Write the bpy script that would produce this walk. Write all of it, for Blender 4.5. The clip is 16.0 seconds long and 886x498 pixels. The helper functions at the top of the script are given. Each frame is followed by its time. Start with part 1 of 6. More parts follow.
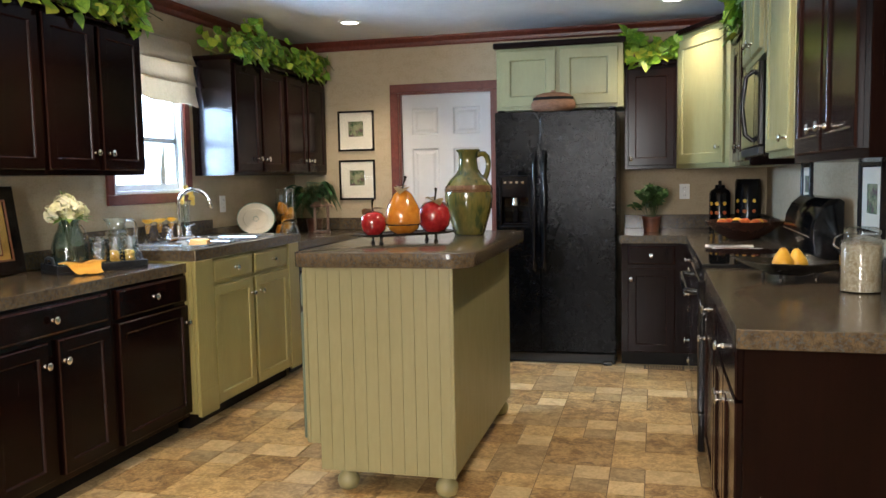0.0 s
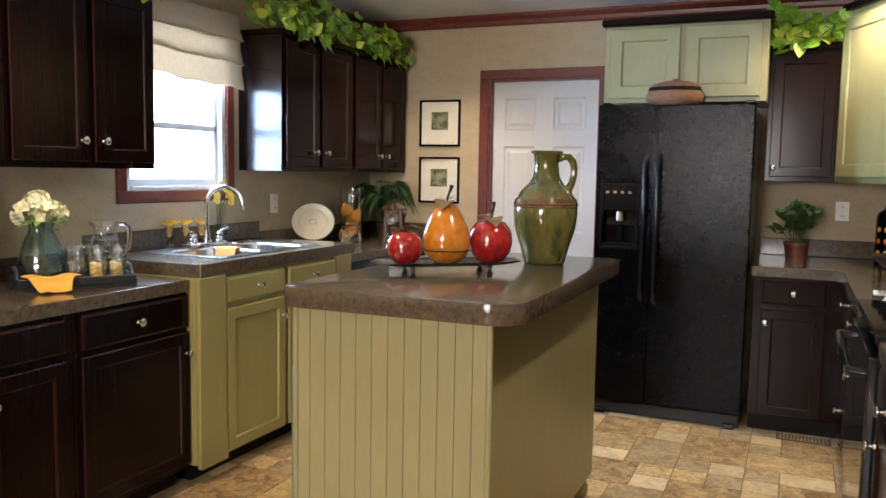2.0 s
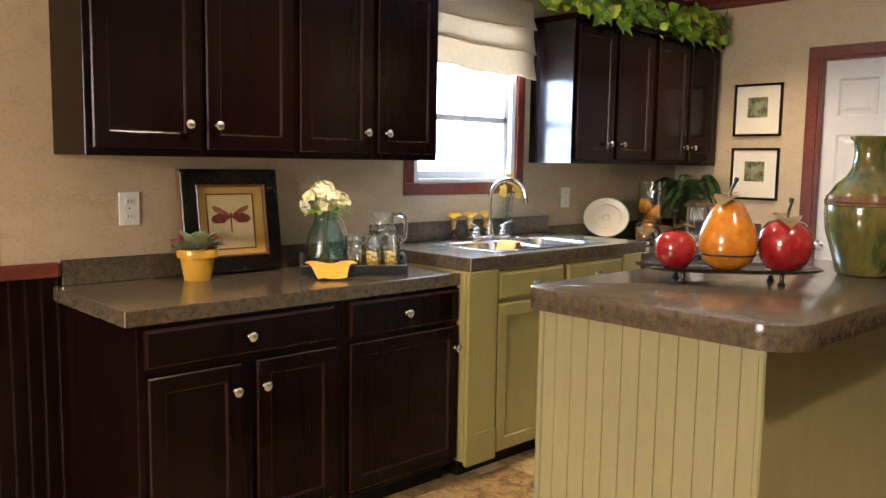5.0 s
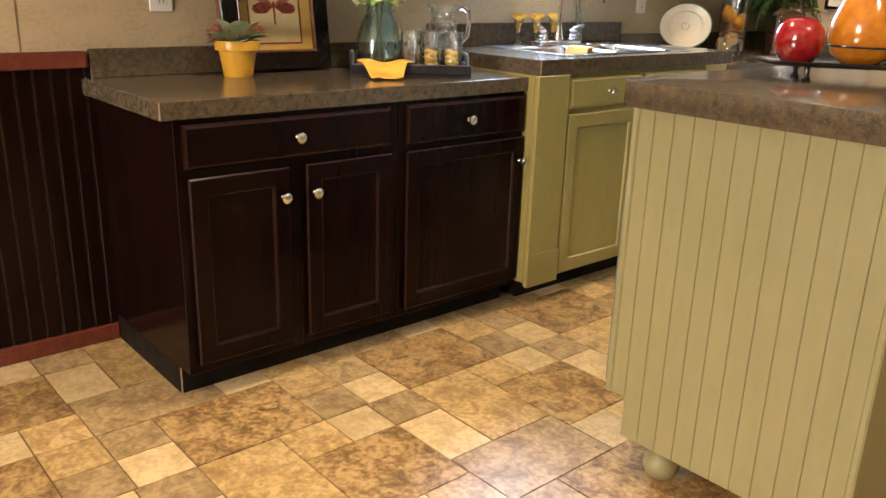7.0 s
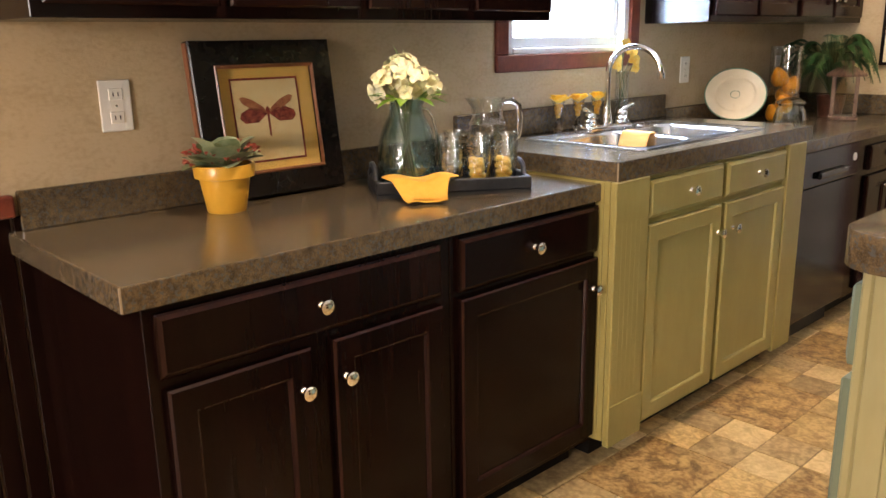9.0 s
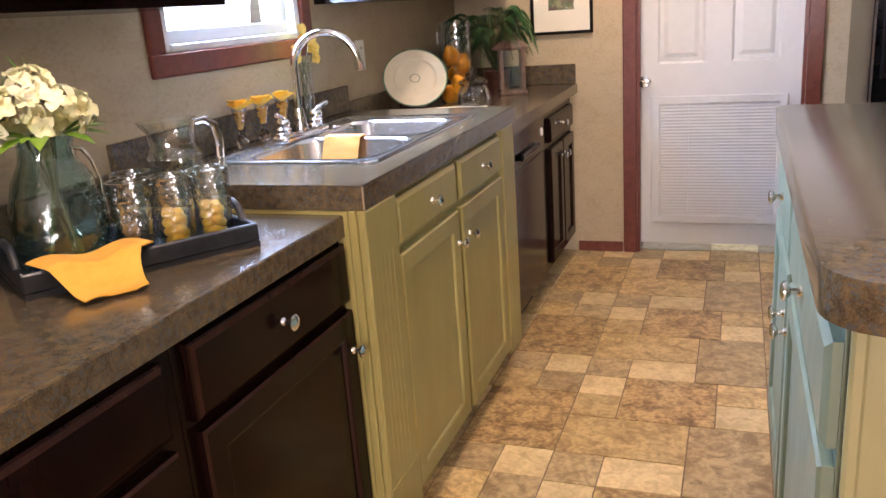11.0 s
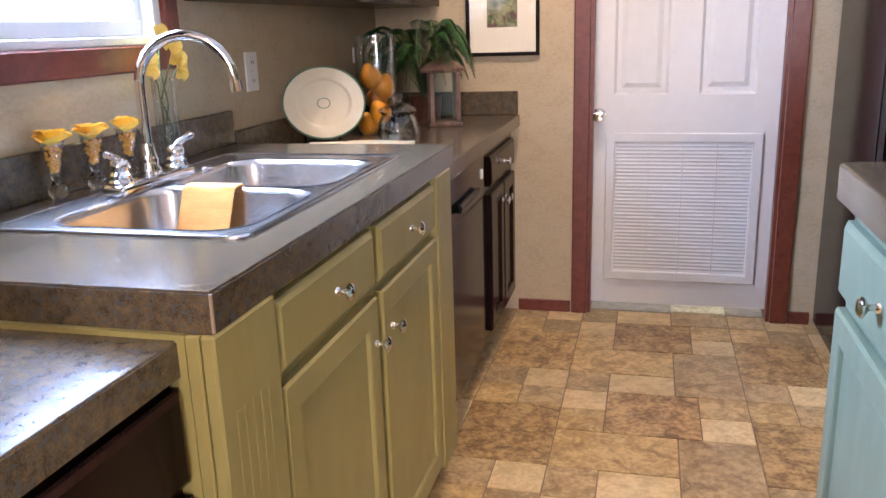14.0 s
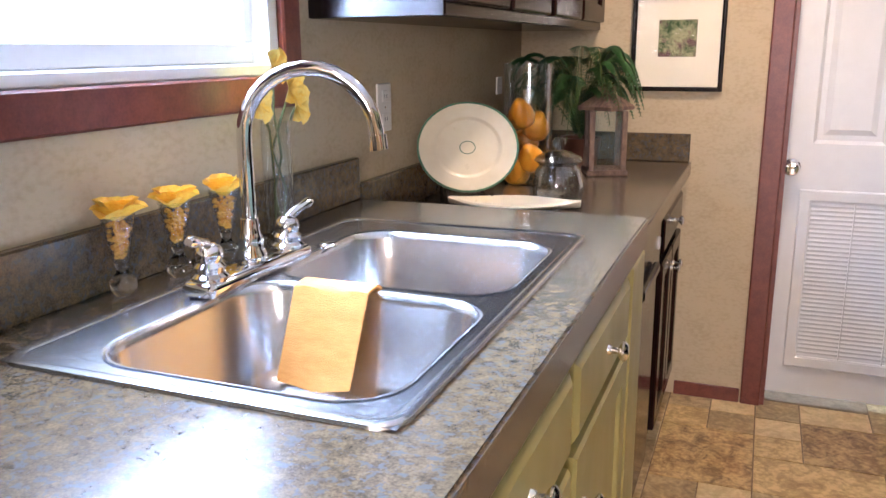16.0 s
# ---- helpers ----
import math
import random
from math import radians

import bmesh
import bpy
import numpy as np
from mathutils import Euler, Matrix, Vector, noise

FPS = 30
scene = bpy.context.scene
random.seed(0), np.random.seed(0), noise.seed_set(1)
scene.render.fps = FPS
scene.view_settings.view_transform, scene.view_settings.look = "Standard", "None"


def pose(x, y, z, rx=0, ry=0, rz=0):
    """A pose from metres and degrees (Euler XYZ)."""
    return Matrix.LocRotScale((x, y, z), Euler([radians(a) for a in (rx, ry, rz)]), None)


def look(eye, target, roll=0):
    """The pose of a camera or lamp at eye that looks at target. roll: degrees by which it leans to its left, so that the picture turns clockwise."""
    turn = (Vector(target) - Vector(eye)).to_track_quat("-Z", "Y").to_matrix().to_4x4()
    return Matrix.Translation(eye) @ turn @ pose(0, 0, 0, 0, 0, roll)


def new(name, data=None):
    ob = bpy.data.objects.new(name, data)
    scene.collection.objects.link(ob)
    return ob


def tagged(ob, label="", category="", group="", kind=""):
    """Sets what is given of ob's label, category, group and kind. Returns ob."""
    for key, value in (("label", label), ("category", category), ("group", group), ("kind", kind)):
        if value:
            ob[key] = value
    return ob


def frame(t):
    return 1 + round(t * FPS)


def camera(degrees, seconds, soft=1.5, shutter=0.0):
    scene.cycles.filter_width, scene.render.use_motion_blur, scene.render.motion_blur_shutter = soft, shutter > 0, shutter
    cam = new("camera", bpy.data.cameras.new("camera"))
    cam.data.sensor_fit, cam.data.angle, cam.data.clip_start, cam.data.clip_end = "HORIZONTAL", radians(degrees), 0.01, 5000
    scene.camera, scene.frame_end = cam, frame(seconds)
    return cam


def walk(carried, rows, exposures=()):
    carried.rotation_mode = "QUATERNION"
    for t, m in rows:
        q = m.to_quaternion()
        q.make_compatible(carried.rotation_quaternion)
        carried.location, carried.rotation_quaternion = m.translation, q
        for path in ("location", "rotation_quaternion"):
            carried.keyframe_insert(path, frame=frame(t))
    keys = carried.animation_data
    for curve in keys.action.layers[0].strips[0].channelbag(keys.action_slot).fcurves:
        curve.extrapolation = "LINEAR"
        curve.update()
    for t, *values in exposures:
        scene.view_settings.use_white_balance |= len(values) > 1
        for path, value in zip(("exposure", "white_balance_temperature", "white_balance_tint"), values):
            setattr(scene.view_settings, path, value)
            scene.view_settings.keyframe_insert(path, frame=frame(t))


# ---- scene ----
cam = camera(57.2, 16.0)
PATH = [
    (0, (0.136, 0.281, 1.333), (-0.367, 2.209, 1.159), -1.1),
    (0.5, (0.11, 0.568, 1.339), (-0.381, 2.499, 1.171), -0.7),
    (1, (0.121, 0.867, 1.351), (-0.425, 2.783, 1.18), -0.4),
    (1.5, (0.125, 1.112, 1.379), (-0.527, 2.995, 1.203), 0.5),
    (2, (0.105, 1.336, 1.388), (-0.687, 3.163, 1.2), 1.0),
    (2.5, (0.097, 1.483, 1.424), (-0.854, 3.234, 1.255), 1.1),
    (3, (0.131, 1.582, 1.46), (-0.987, 3.235, 1.323), 0.5),
    (3.5, (0.159, 1.637, 1.493), (-1.108, 3.182, 1.388), 0.3),
    (3.7, (0.166, 1.652, 1.5), (-1.151, 3.154, 1.402), 0.3),
    (5.8, (0.098, 1.679, 1.295), (-1.371, 2.983, 0.917), 0.4),
    (6, (0.084, 1.687, 1.287), (-1.38, 2.976, 0.845), 0.5),
    (6.5, (0.027, 1.717, 1.252), (-1.423, 2.979, 0.699), 1.0),
    (7, (-0.112, 1.792, 1.236), (-1.545, 3.042, 0.616), 1.8),
    (7.5, (-0.302, 1.864, 1.252), (-1.736, 3.11, 0.626), 2.0),
    (8, (-0.489, 1.954, 1.272), (-1.974, 3.16, 0.689), 1.0),
    (8.5, (-0.675, 2.048, 1.3), (-2.194, 3.237, 0.77), -0.6),
    (9, (-0.867, 2.115, 1.325), (-2.276, 3.445, 0.827), -0.9),
    (9.5, (-1.06, 2.167, 1.349), (-2.291, 3.667, 0.863), -1.7),
    (10, (-1.207, 2.244, 1.352), (-2.235, 3.88, 0.834), -3.1),
    (10.2, (-1.258, 2.292, 1.352), (-2.209, 3.966, 0.812), -3.6),
    (12.3, (-1.588, 2.759, 1.279), (-1.946, 4.65, 0.733), -3.7),
    (12.5, (-1.598, 2.789, 1.269), (-1.929, 4.687, 0.73), -3.7),
    (13, (-1.614, 2.88, 1.256), (-1.901, 4.788, 0.726), -3.4),
    (13.5, (-1.629, 3.031, 1.264), (-1.953, 4.932, 0.734), -2.8),
    (14, (-1.668, 3.195, 1.291), (-2.15, 5.063, 0.765), -1.8),
    (14.5, (-1.748, 3.374, 1.287), (-2.338, 5.211, 0.759), -0.5),
    (15, (-1.862, 3.525, 1.288), (-2.542, 5.328, 0.754), -0.1),
    (15.5, (-1.948, 3.621, 1.293), (-2.683, 5.406, 0.769), -0.6),
    (16, (-1.992, 3.703, 1.318), (-2.701, 5.511, 0.839), -0.4),
]
EXPOSURES = [(0, -0.38, 5850, 11), (3.5, -0.22, 6200, 18), (6.5, -0.06, 6600, 16), (9.5, 0.02, 6700, 21), (12.5, -0.10, 5850, 29), (16, 0.08, 5950, 26)]
walk(cam, [(t, look(eye, target, roll)) for t, eye, target, roll in PATH], EXPOSURES)

# ---- world, sun and lamps ----
world = bpy.data.worlds.new("world")
scene.world = world
world.use_nodes = True
wn = world.node_tree.nodes
sky = wn.new("ShaderNodeTexSky")
sky.sky_type, sky.sun_disc = "NISHITA", False
sky.sun_elevation, sky.sun_rotation = radians(50), radians(60)
world.node_tree.links.new(sky.outputs[0], wn["Background"].inputs[0])
wn["Background"].inputs[1].default_value = 0.12

sun = new("sun", bpy.data.lights.new("sun", "SUN"))
sun.data.energy, sun.data.angle, sun.data.color = 2.5, radians(0.5), (1, 0.95, 0.87)
sun.matrix_world = look((6, 8, 10), (0, 2, 0))


def area(name, eye, target, w, h, energy, colour):
    d = bpy.data.lights.new(name, "AREA")
    d.shape, d.size, d.size_y, d.energy, d.color = "RECTANGLE", w, h, energy, colour
    ob = new(name, d)
    ob.matrix_world = look(eye, target)
    return ob


WALL_X, WALL_Y, WALL_R, WALL_N, CEIL = -2.875, 6.79, 0.95, -2.6, 2.485
WIN = (4.333, 5.088, 1.271, 2.11)          # kitchen window: y0, y1, z0, z1
area("window_daylight", (WALL_X - 0.16, 4.71, 1.69), (0, 4.56, 1.2), 0.75, 0.83, 195, (0.54, 0.75, 1.0))
area("patio_daylight", (-0.75, WALL_N - 0.08, 1.70), (-0.75, 3, 1.2), 1.15, 1.2, 260, (1.0, 0.93, 0.83))

# ---- materials ----


def node(nt, kind, **kw):
    n = nt.nodes.new(kind)
    for k, v in kw.items():
        n.inputs[k.replace("_", " ")].default_value = v
    return n


def material(name, colour, rough=0.5, metal=0.0, **kw):
    """A principled material with two scales of noise in colour, roughness and relief."""
    m = bpy.data.materials.new(name)
    m.use_nodes = True
    nt = m.node_tree
    p = nt.nodes["Principled BSDF"]
    p.inputs["Base Color"].default_value = (*colour, 1)
    p.inputs["Roughness"].default_value = rough
    p.inputs["Metallic"].default_value = metal
    for k, v in kw.get("pbr", {}).items():
        p.inputs[k].default_value = v
    co = nt.nodes.new("ShaderNodeTexCoord")
    mp = nt.nodes.new("ShaderNodeMapping")
    mp.inputs["Scale"].default_value = kw.get("stretch", (1, 1, 1))
    nt.links.new(co.outputs["Object"], mp.inputs[0])
    if kw.get("vary"):
        apart, own = node(nt, "ShaderNodeMapRange", To_Max=40.0), nt.nodes.new("ShaderNodeObjectInfo")
        nt.links.new(own.outputs["Random"], apart.inputs[0])
        nt.links.new(apart.outputs[0], mp.inputs["Location"])
    if "second" in kw:
        big = node(nt, "ShaderNodeTexNoise", Scale=kw.get("scale", 8), Detail=6, Roughness=0.65, Distortion=kw.get("warp", 0.0))
        fine = node(nt, "ShaderNodeTexNoise", Scale=kw.get("scale", 8) * 7, Detail=3)
        nt.links.new(mp.outputs[0], big.inputs["Vector"])
        nt.links.new(mp.outputs[0], fine.inputs["Vector"])
        mix = nt.nodes.new("ShaderNodeMath")
        mix.operation = "MULTIPLY_ADD"
        nt.links.new(fine.outputs[0], mix.inputs[0])
        mix.inputs[1].default_value = kw.get("fine", 0.5)
        nt.links.new(big.outputs[0], mix.inputs[2])
        ramp = nt.nodes.new("ShaderNodeValToRGB")
        mid, wide = 0.5 + 0.5 * kw.get("fine", 0.5), kw.get("wide", 0.16)
        ramp.color_ramp.elements[0].position, ramp.color_ramp.elements[1].position = mid - wide, mid + wide
        ramp.color_ramp.elements[0].color, ramp.color_ramp.elements[1].color = (*colour, 1), (*kw["second"], 1)
        nt.links.new(mix.outputs[0], ramp.inputs[0])
        last = ramp.outputs[0]
        if "third" in kw:
            spot = node(nt, "ShaderNodeTexNoise", Scale=kw.get("spot", 60), Detail=kw.get("spotdetail", 2), Roughness=kw.get("spotrough", 0.5), Distortion=kw.get("warp", 0.0))
            nt.links.new(mp.outputs[0], spot.inputs["Vector"])
            r2 = nt.nodes.new("ShaderNodeValToRGB")
            r2.color_ramp.elements[0].position, r2.color_ramp.elements[1].position = kw.get("spots", (0.52, 0.66))
            m2 = nt.nodes.new("ShaderNodeMixRGB")
            nt.links.new(spot.outputs[0], r2.inputs[0])
            nt.links.new(r2.outputs[0], m2.inputs[0])
            nt.links.new(last, m2.inputs[1])
            m2.inputs[2].default_value = (*kw["third"], 1)
            last = m2.outputs[0]
        if kw.get("vary"):
            info = nt.nodes.new("ShaderNodeObjectInfo")
            mul = node(nt, "ShaderNodeMapRange", To_Min=1.12 - kw["vary"], To_Max=1.12 + kw["vary"])
            nt.links.new(info.outputs["Random"], mul.inputs[0])
            hs = nt.nodes.new("ShaderNodeHueSaturation")
            nt.links.new(mul.outputs[0], hs.inputs["Value"])
            nt.links.new(last, hs.inputs["Color"])
            last = hs.outputs[0]
        nt.links.new(last, p.inputs["Base Color"])
    rn = node(nt, "ShaderNodeTexNoise", Scale=kw.get("rscale", 14), Detail=4)
    nt.links.new(mp.outputs[0], rn.inputs["Vector"])
    rr = node(nt, "ShaderNodeMapRange", To_Min=max(0.02, rough * (1 - kw.get("rvary", 0.25))), To_Max=min(1, rough * (1 + kw.get("rvary", 0.25))))
    nt.links.new(rn.outputs[0], rr.inputs[0])
    nt.links.new(rr.outputs[0], p.inputs["Roughness"])
    if kw.get("bump"):
        bn = node(nt, "ShaderNodeTexNoise", Scale=kw.get("bscale", 90), Detail=3)
        nt.links.new(mp.outputs[0], bn.inputs["Vector"])
        b = node(nt, "ShaderNodeBump", Strength=kw["bump"], Distance=kw.get("bdist", 0.003))
        nt.links.new(bn.outputs[0], b.inputs["Height"])
        nt.links.new(b.outputs[0], p.inputs["Normal"])
    return m


def glass(name, colour=(1, 1, 1), seeds=0.0, least_gloss=0.09, rim_gloss=0.85):
    """Thin clear glass: light passes straight through, the gloss grows towards the rim; seeds is the waviness of blown glass."""
    m = bpy.data.materials.new(name)
    m.use_nodes = True
    nt = m.node_tree
    clear, gloss, both = nt.nodes.new("ShaderNodeBsdfTransparent"), node(nt, "ShaderNodeBsdfGlossy", Roughness=0.02), nt.nodes.new("ShaderNodeMixShader")
    rim, curve, least = nt.nodes.new("ShaderNodeLayerWeight"), nt.nodes.new("ShaderNodeMath"), nt.nodes.new("ShaderNodeMath")
    curve.operation, least.operation = "POWER", "MULTIPLY_ADD"
    curve.inputs[1].default_value, least.inputs[1].default_value, least.inputs[2].default_value = 2.4, rim_gloss, least_gloss
    clear.inputs[0].default_value = (*colour, 1)
    if seeds:
        co, bubbles, b = nt.nodes.new("ShaderNodeTexCoord"), node(nt, "ShaderNodeTexNoise", Scale=48, Detail=2), node(nt, "ShaderNodeBump", Strength=seeds, Distance=0.005)
        nt.links.new(co.outputs["Object"], bubbles.inputs["Vector"])
        nt.links.new(bubbles.outputs[0], b.inputs["Height"])
        nt.links.new(b.outputs[0], gloss.inputs["Normal"])
        nt.links.new(b.outputs[0], rim.inputs["Normal"])
    nt.links.new(rim.outputs["Facing"], curve.inputs[0])
    nt.links.new(curve.outputs[0], least.inputs[0])
    nt.links.new(least.outputs[0], both.inputs[0])
    nt.links.new(clear.outputs[0], both.inputs[1])
    nt.links.new(gloss.outputs[0], both.inputs[2])
    nt.links.new(both.outputs[0], nt.nodes["Material Output"].inputs["Surface"])
    return m


def glow(name, colour, strength):
    m = bpy.data.materials.new(name)
    m.use_nodes = True
    p = m.node_tree.nodes["Principled BSDF"]
    p.inputs["Base Color"].default_value = (*colour, 1)
    p.inputs["Emission Color"].default_value = (*colour, 1)
    p.inputs["Emission Strength"].default_value = strength
    return m


M_WALL = material("wall_vinyl", (0.40, 0.312, 0.188), 0.75, second=(0.48, 0.385, 0.245), scale=9, stretch=(1, 0.5, 1.6), bump=0.25, bscale=70, fine=0.9, wide=0.3)
M_CEIL = material("ceiling_paint", (0.74, 0.73, 0.71), 0.9, second=(0.80, 0.79, 0.77), scale=3, bump=0.6, bscale=45, bdist=0.006)
M_TRIM = material("mahogany_trim", (0.105, 0.020, 0.012), 0.35, second=(0.17, 0.04, 0.022), scale=5, stretch=(6, 6, 6), bump=0.06)
M_DARK = material("espresso_wood", (0.0036, 0.0016, 0.0015), 0.17, second=(0.0105, 0.0036, 0.0027), scale=3, stretch=(6, 6, 0.4), rvary=0.15, wide=0.35, pbr={"Specular IOR Level": 0.11})
M_EDGE = material("espresso_worn_edge", (0.010, 0.0038, 0.0032), 0.25, second=(0.026, 0.010, 0.007), scale=5, stretch=(4, 4, 0.5), wide=0.3, pbr={"Specular IOR Level": 0.14})
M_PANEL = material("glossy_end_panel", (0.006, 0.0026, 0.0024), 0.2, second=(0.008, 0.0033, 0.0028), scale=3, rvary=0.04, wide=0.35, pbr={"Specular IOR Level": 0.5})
M_BEAD = material("beadboard_groove", (0.05, 0.024, 0.016), 0.4, second=(0.10, 0.055, 0.035), scale=10)
M_KICK = material("toe_kick_black", (0.007, 0.006, 0.0055), 0.5, second=(0.012, 0.010, 0.009), pbr={"Specular IOR Level": 0.12})
M_GREEN = material("olive_paint", (0.27, 0.225, 0.075), 0.36, second=(0.30, 0.255, 0.09), scale=4, stretch=(2, 2, 0.6), bump=0.04, bscale=120)
# Same olive, with the greener cast of the light mixed into its colour.
M_GREEN2 = material("sage_paint", (0.25, 0.245, 0.112), 0.36, second=(0.28, 0.272, 0.13), scale=4, stretch=(2, 2, 0.6), bump=0.04, bscale=120)
M_LAM = material("laminate_top", (0.046, 0.035, 0.022), 0.15, second=(0.145, 0.104, 0.056), scale=50, third=(0.078, 0.078, 0.078), spot=110, bump=0.08, bscale=190, fine=0.6, wide=0.2, warp=0.4, pbr={"Specular IOR Level": 0.42})
M_LAMEDGE = material("laminate_edge_line", (0.26, 0.20, 0.13), 0.4, second=(0.33, 0.26, 0.18))
M_CHROME = material("chrome", (0.85, 0.85, 0.86), 0.05, 1.0, rvary=0.5)
M_NICKEL = material("satin_nickel", (0.74, 0.72, 0.68), 0.16, 1.0)
M_STEEL = material("brushed_steel", (0.62, 0.62, 0.62), 0.24, 1.0, stretch=(1, 12, 1), rscale=40, rvary=0.3, bump=0.02, bscale=200)
M_BLACK = material("black_enamel", (0.004, 0.004, 0.0045), 0.14, second=(0.007, 0.007, 0.008), pbr={"Specular IOR Level": 0.3})
M_FRIDGE = material("pebbled_black", (0.0018, 0.0019, 0.0023), 0.13, second=(0.0026, 0.0027, 0.0031), bump=0.34, bscale=105, bdist=0.0035, pbr={"Specular IOR Level": 0.09})
M_DISHW = material("black_enamel_panel", (0.006, 0.006, 0.007), 0.14, second=(0.009, 0.009, 0.010), bump=0.05, bscale=60, pbr={"Specular IOR Level": 0.28})
M_BGLASS = material("black_glass", (0.008, 0.008, 0.009), 0.04)
M_WHITE = material("white_door_paint", (0.63, 0.625, 0.61), 0.42, second=(0.67, 0.665, 0.65), scale=3, bump=0.03)
M_PLATE = material("ivory_plastic", (0.76, 0.75, 0.70), 0.35, second=(0.8, 0.79, 0.74))
M_VINYL = material("window_vinyl", (0.80, 0.80, 0.80), 0.4, second=(0.84, 0.84, 0.84))
M_SHADE = material("shade_linen", (0.47, 0.378, 0.262), 0.9, second=(0.55, 0.45, 0.325), scale=40, bump=0.3, bscale=300, pbr={"Transmission Weight": 0.0})
# Island sage with the window's bluish light mixed into its colour.
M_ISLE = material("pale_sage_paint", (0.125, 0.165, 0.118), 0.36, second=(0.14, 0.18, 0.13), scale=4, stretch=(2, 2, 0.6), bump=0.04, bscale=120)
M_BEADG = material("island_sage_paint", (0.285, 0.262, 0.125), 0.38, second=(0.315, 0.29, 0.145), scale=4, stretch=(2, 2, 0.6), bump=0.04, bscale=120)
sn = M_SHADE.node_tree
thin = sn.nodes.new("ShaderNodeBsdfTranslucent")
thin.inputs[0].default_value = (0.80, 0.67, 0.50, 1)
blend = sn.nodes.new("ShaderNodeMixShader")
blend.inputs[0].default_value = 0.17
sn.links.new(sn.nodes["Principled BSDF"].outputs[0], blend.inputs[1])
sn.links.new(thin.outputs[0], blend.inputs[2])
sn.links.new(blend.outputs[0], sn.nodes["Material Output"].inputs["Surface"])
M_GROUT = material("floor_joint", (0.16, 0.10, 0.05), 0.6, second=(0.25, 0.17, 0.095), scale=20)


def stone(name, a, b, c):
    return material(name, a, 0.34, second=b, third=c, scale=9, spot=15, spots=(0.47, 0.66), spotdetail=10, spotrough=0.7, vary=0.12, bump=0.14, bscale=70, fine=0.8, wide=0.17, warp=0.8)


M_T1 = stone("floor_stone_umber", (0.235, 0.128, 0.044), (0.50, 0.335, 0.145), (0.11, 0.054, 0.017))
M_T2 = stone("floor_stone_tan", (0.38, 0.245, 0.095), (0.60, 0.425, 0.19), (0.27, 0.16, 0.058))
M_T3 = stone("floor_stone_sand", (0.55, 0.40, 0.20), (0.69, 0.53, 0.29), (0.46, 0.325, 0.15))
M_T4 = stone("floor_stone_grey", (0.30, 0.20, 0.092), (0.48, 0.345, 0.175), (0.20, 0.127, 0.055))
M_GLASS = glass("clear_glass", (0.96, 0.98, 0.98), 0.15)
M_GLAZING = glass("picture_glazing", (0.99, 0.99, 0.99), 0.0, 0.03, 0.4)
M_PANE = material("window_pane", (1, 1, 1), 0.02, rvary=0.0, pbr={"Transmission Weight": 1.0, "IOR": 1.45})
M_TEAL = glass("aqua_glass", (0.80, 0.935, 0.945), 0.6)
M_SEEDY = glass("seedy_glass", (0.95, 0.975, 0.98), 1.0, 0.15)
M_CRYSTAL = material("cut_crystal", (1, 1, 1), 0.02, rvary=0.0, pbr={"Transmission Weight": 1.0, "IOR": 1.5})
M_YELLOW = material("yellow_glaze", (0.62, 0.33, 0.03), 0.3, second=(0.68, 0.37, 0.045))
M_CLOTH = material("orange_napkin", (0.75, 0.36, 0.035), 0.85, second=(0.82, 0.42, 0.06), bump=0.5, bscale=400)
M_TOWEL = material("apricot_towel", (0.70, 0.30, 0.065), 0.9, second=(0.78, 0.37, 0.095), bump=0.8, bscale=300, stretch=(1, 1, 4))
M_LEAF = material("ivy_leaf", (0.085, 0.22, 0.012), 0.42, second=(0.25, 0.42, 0.035), scale=9, wide=0.1)
M_LEAFY = material("pothos_leaf", (0.17, 0.34, 0.025), 0.40, second=(0.50, 0.56, 0.06), scale=8, wide=0.1)
M_FERN = material("fern_frond", (0.010, 0.045, 0.010), 0.5, second=(0.042, 0.13, 0.028), scale=12)
M_PLANT = material("dark_foliage", (0.018, 0.055, 0.012), 0.5, second=(0.05, 0.10, 0.02), scale=14)
M_STEM = material("vine_stem", (0.06, 0.08, 0.02), 0.6)
M_SUCC = material("succulent_leaf", (0.20, 0.28, 0.14), 0.4, second=(0.34, 0.37, 0.23), scale=18, wide=0.2)
M_FRILL = material("succulent_red_edge", (0.36, 0.055, 0.045), 0.45, second=(0.50, 0.14, 0.09), scale=30, wide=0.15)
M_PETAL = material("cream_petal", (0.80, 0.76, 0.40), 0.6, second=(0.88, 0.85, 0.66), scale=16)
M_PETALY = material("yellow_petal", (0.86, 0.44, 0.02), 0.5, second=(0.93, 0.64, 0.09), scale=30)
M_ORCHID = material("pale_yellow_petal", (0.85, 0.52, 0.05), 0.5, second=(0.90, 0.72, 0.22), scale=25)
M_ORANGE = material("orange_pear", (0.80, 0.29, 0.012), 0.35, second=(0.86, 0.38, 0.025), scale=12)
M_LANTERN = material("weathered_rosewood", (0.07, 0.036, 0.024), 0.6, second=(0.21, 0.13, 0.085), scale=14, stretch=(1, 1, 0.4), bump=0.4, bscale=120)
M_BEANS = material("amber_pebbles", (0.62, 0.24, 0.015), 0.12, second=(0.88, 0.50, 0.09), scale=60)
M_REDG = material("red_enamel_fruit", (0.22, 0.006, 0.009), 0.18, second=(0.38, 0.02, 0.016), scale=9, pbr={"Coat Weight": 1.0, "Coat Roughness": 0.03})
M_AMBER = material("amber_enamel_fruit", (0.42, 0.13, 0.006), 0.18, second=(0.58, 0.22, 0.015), scale=7, pbr={"Coat Weight": 1.0, "Coat Roughness": 0.03})
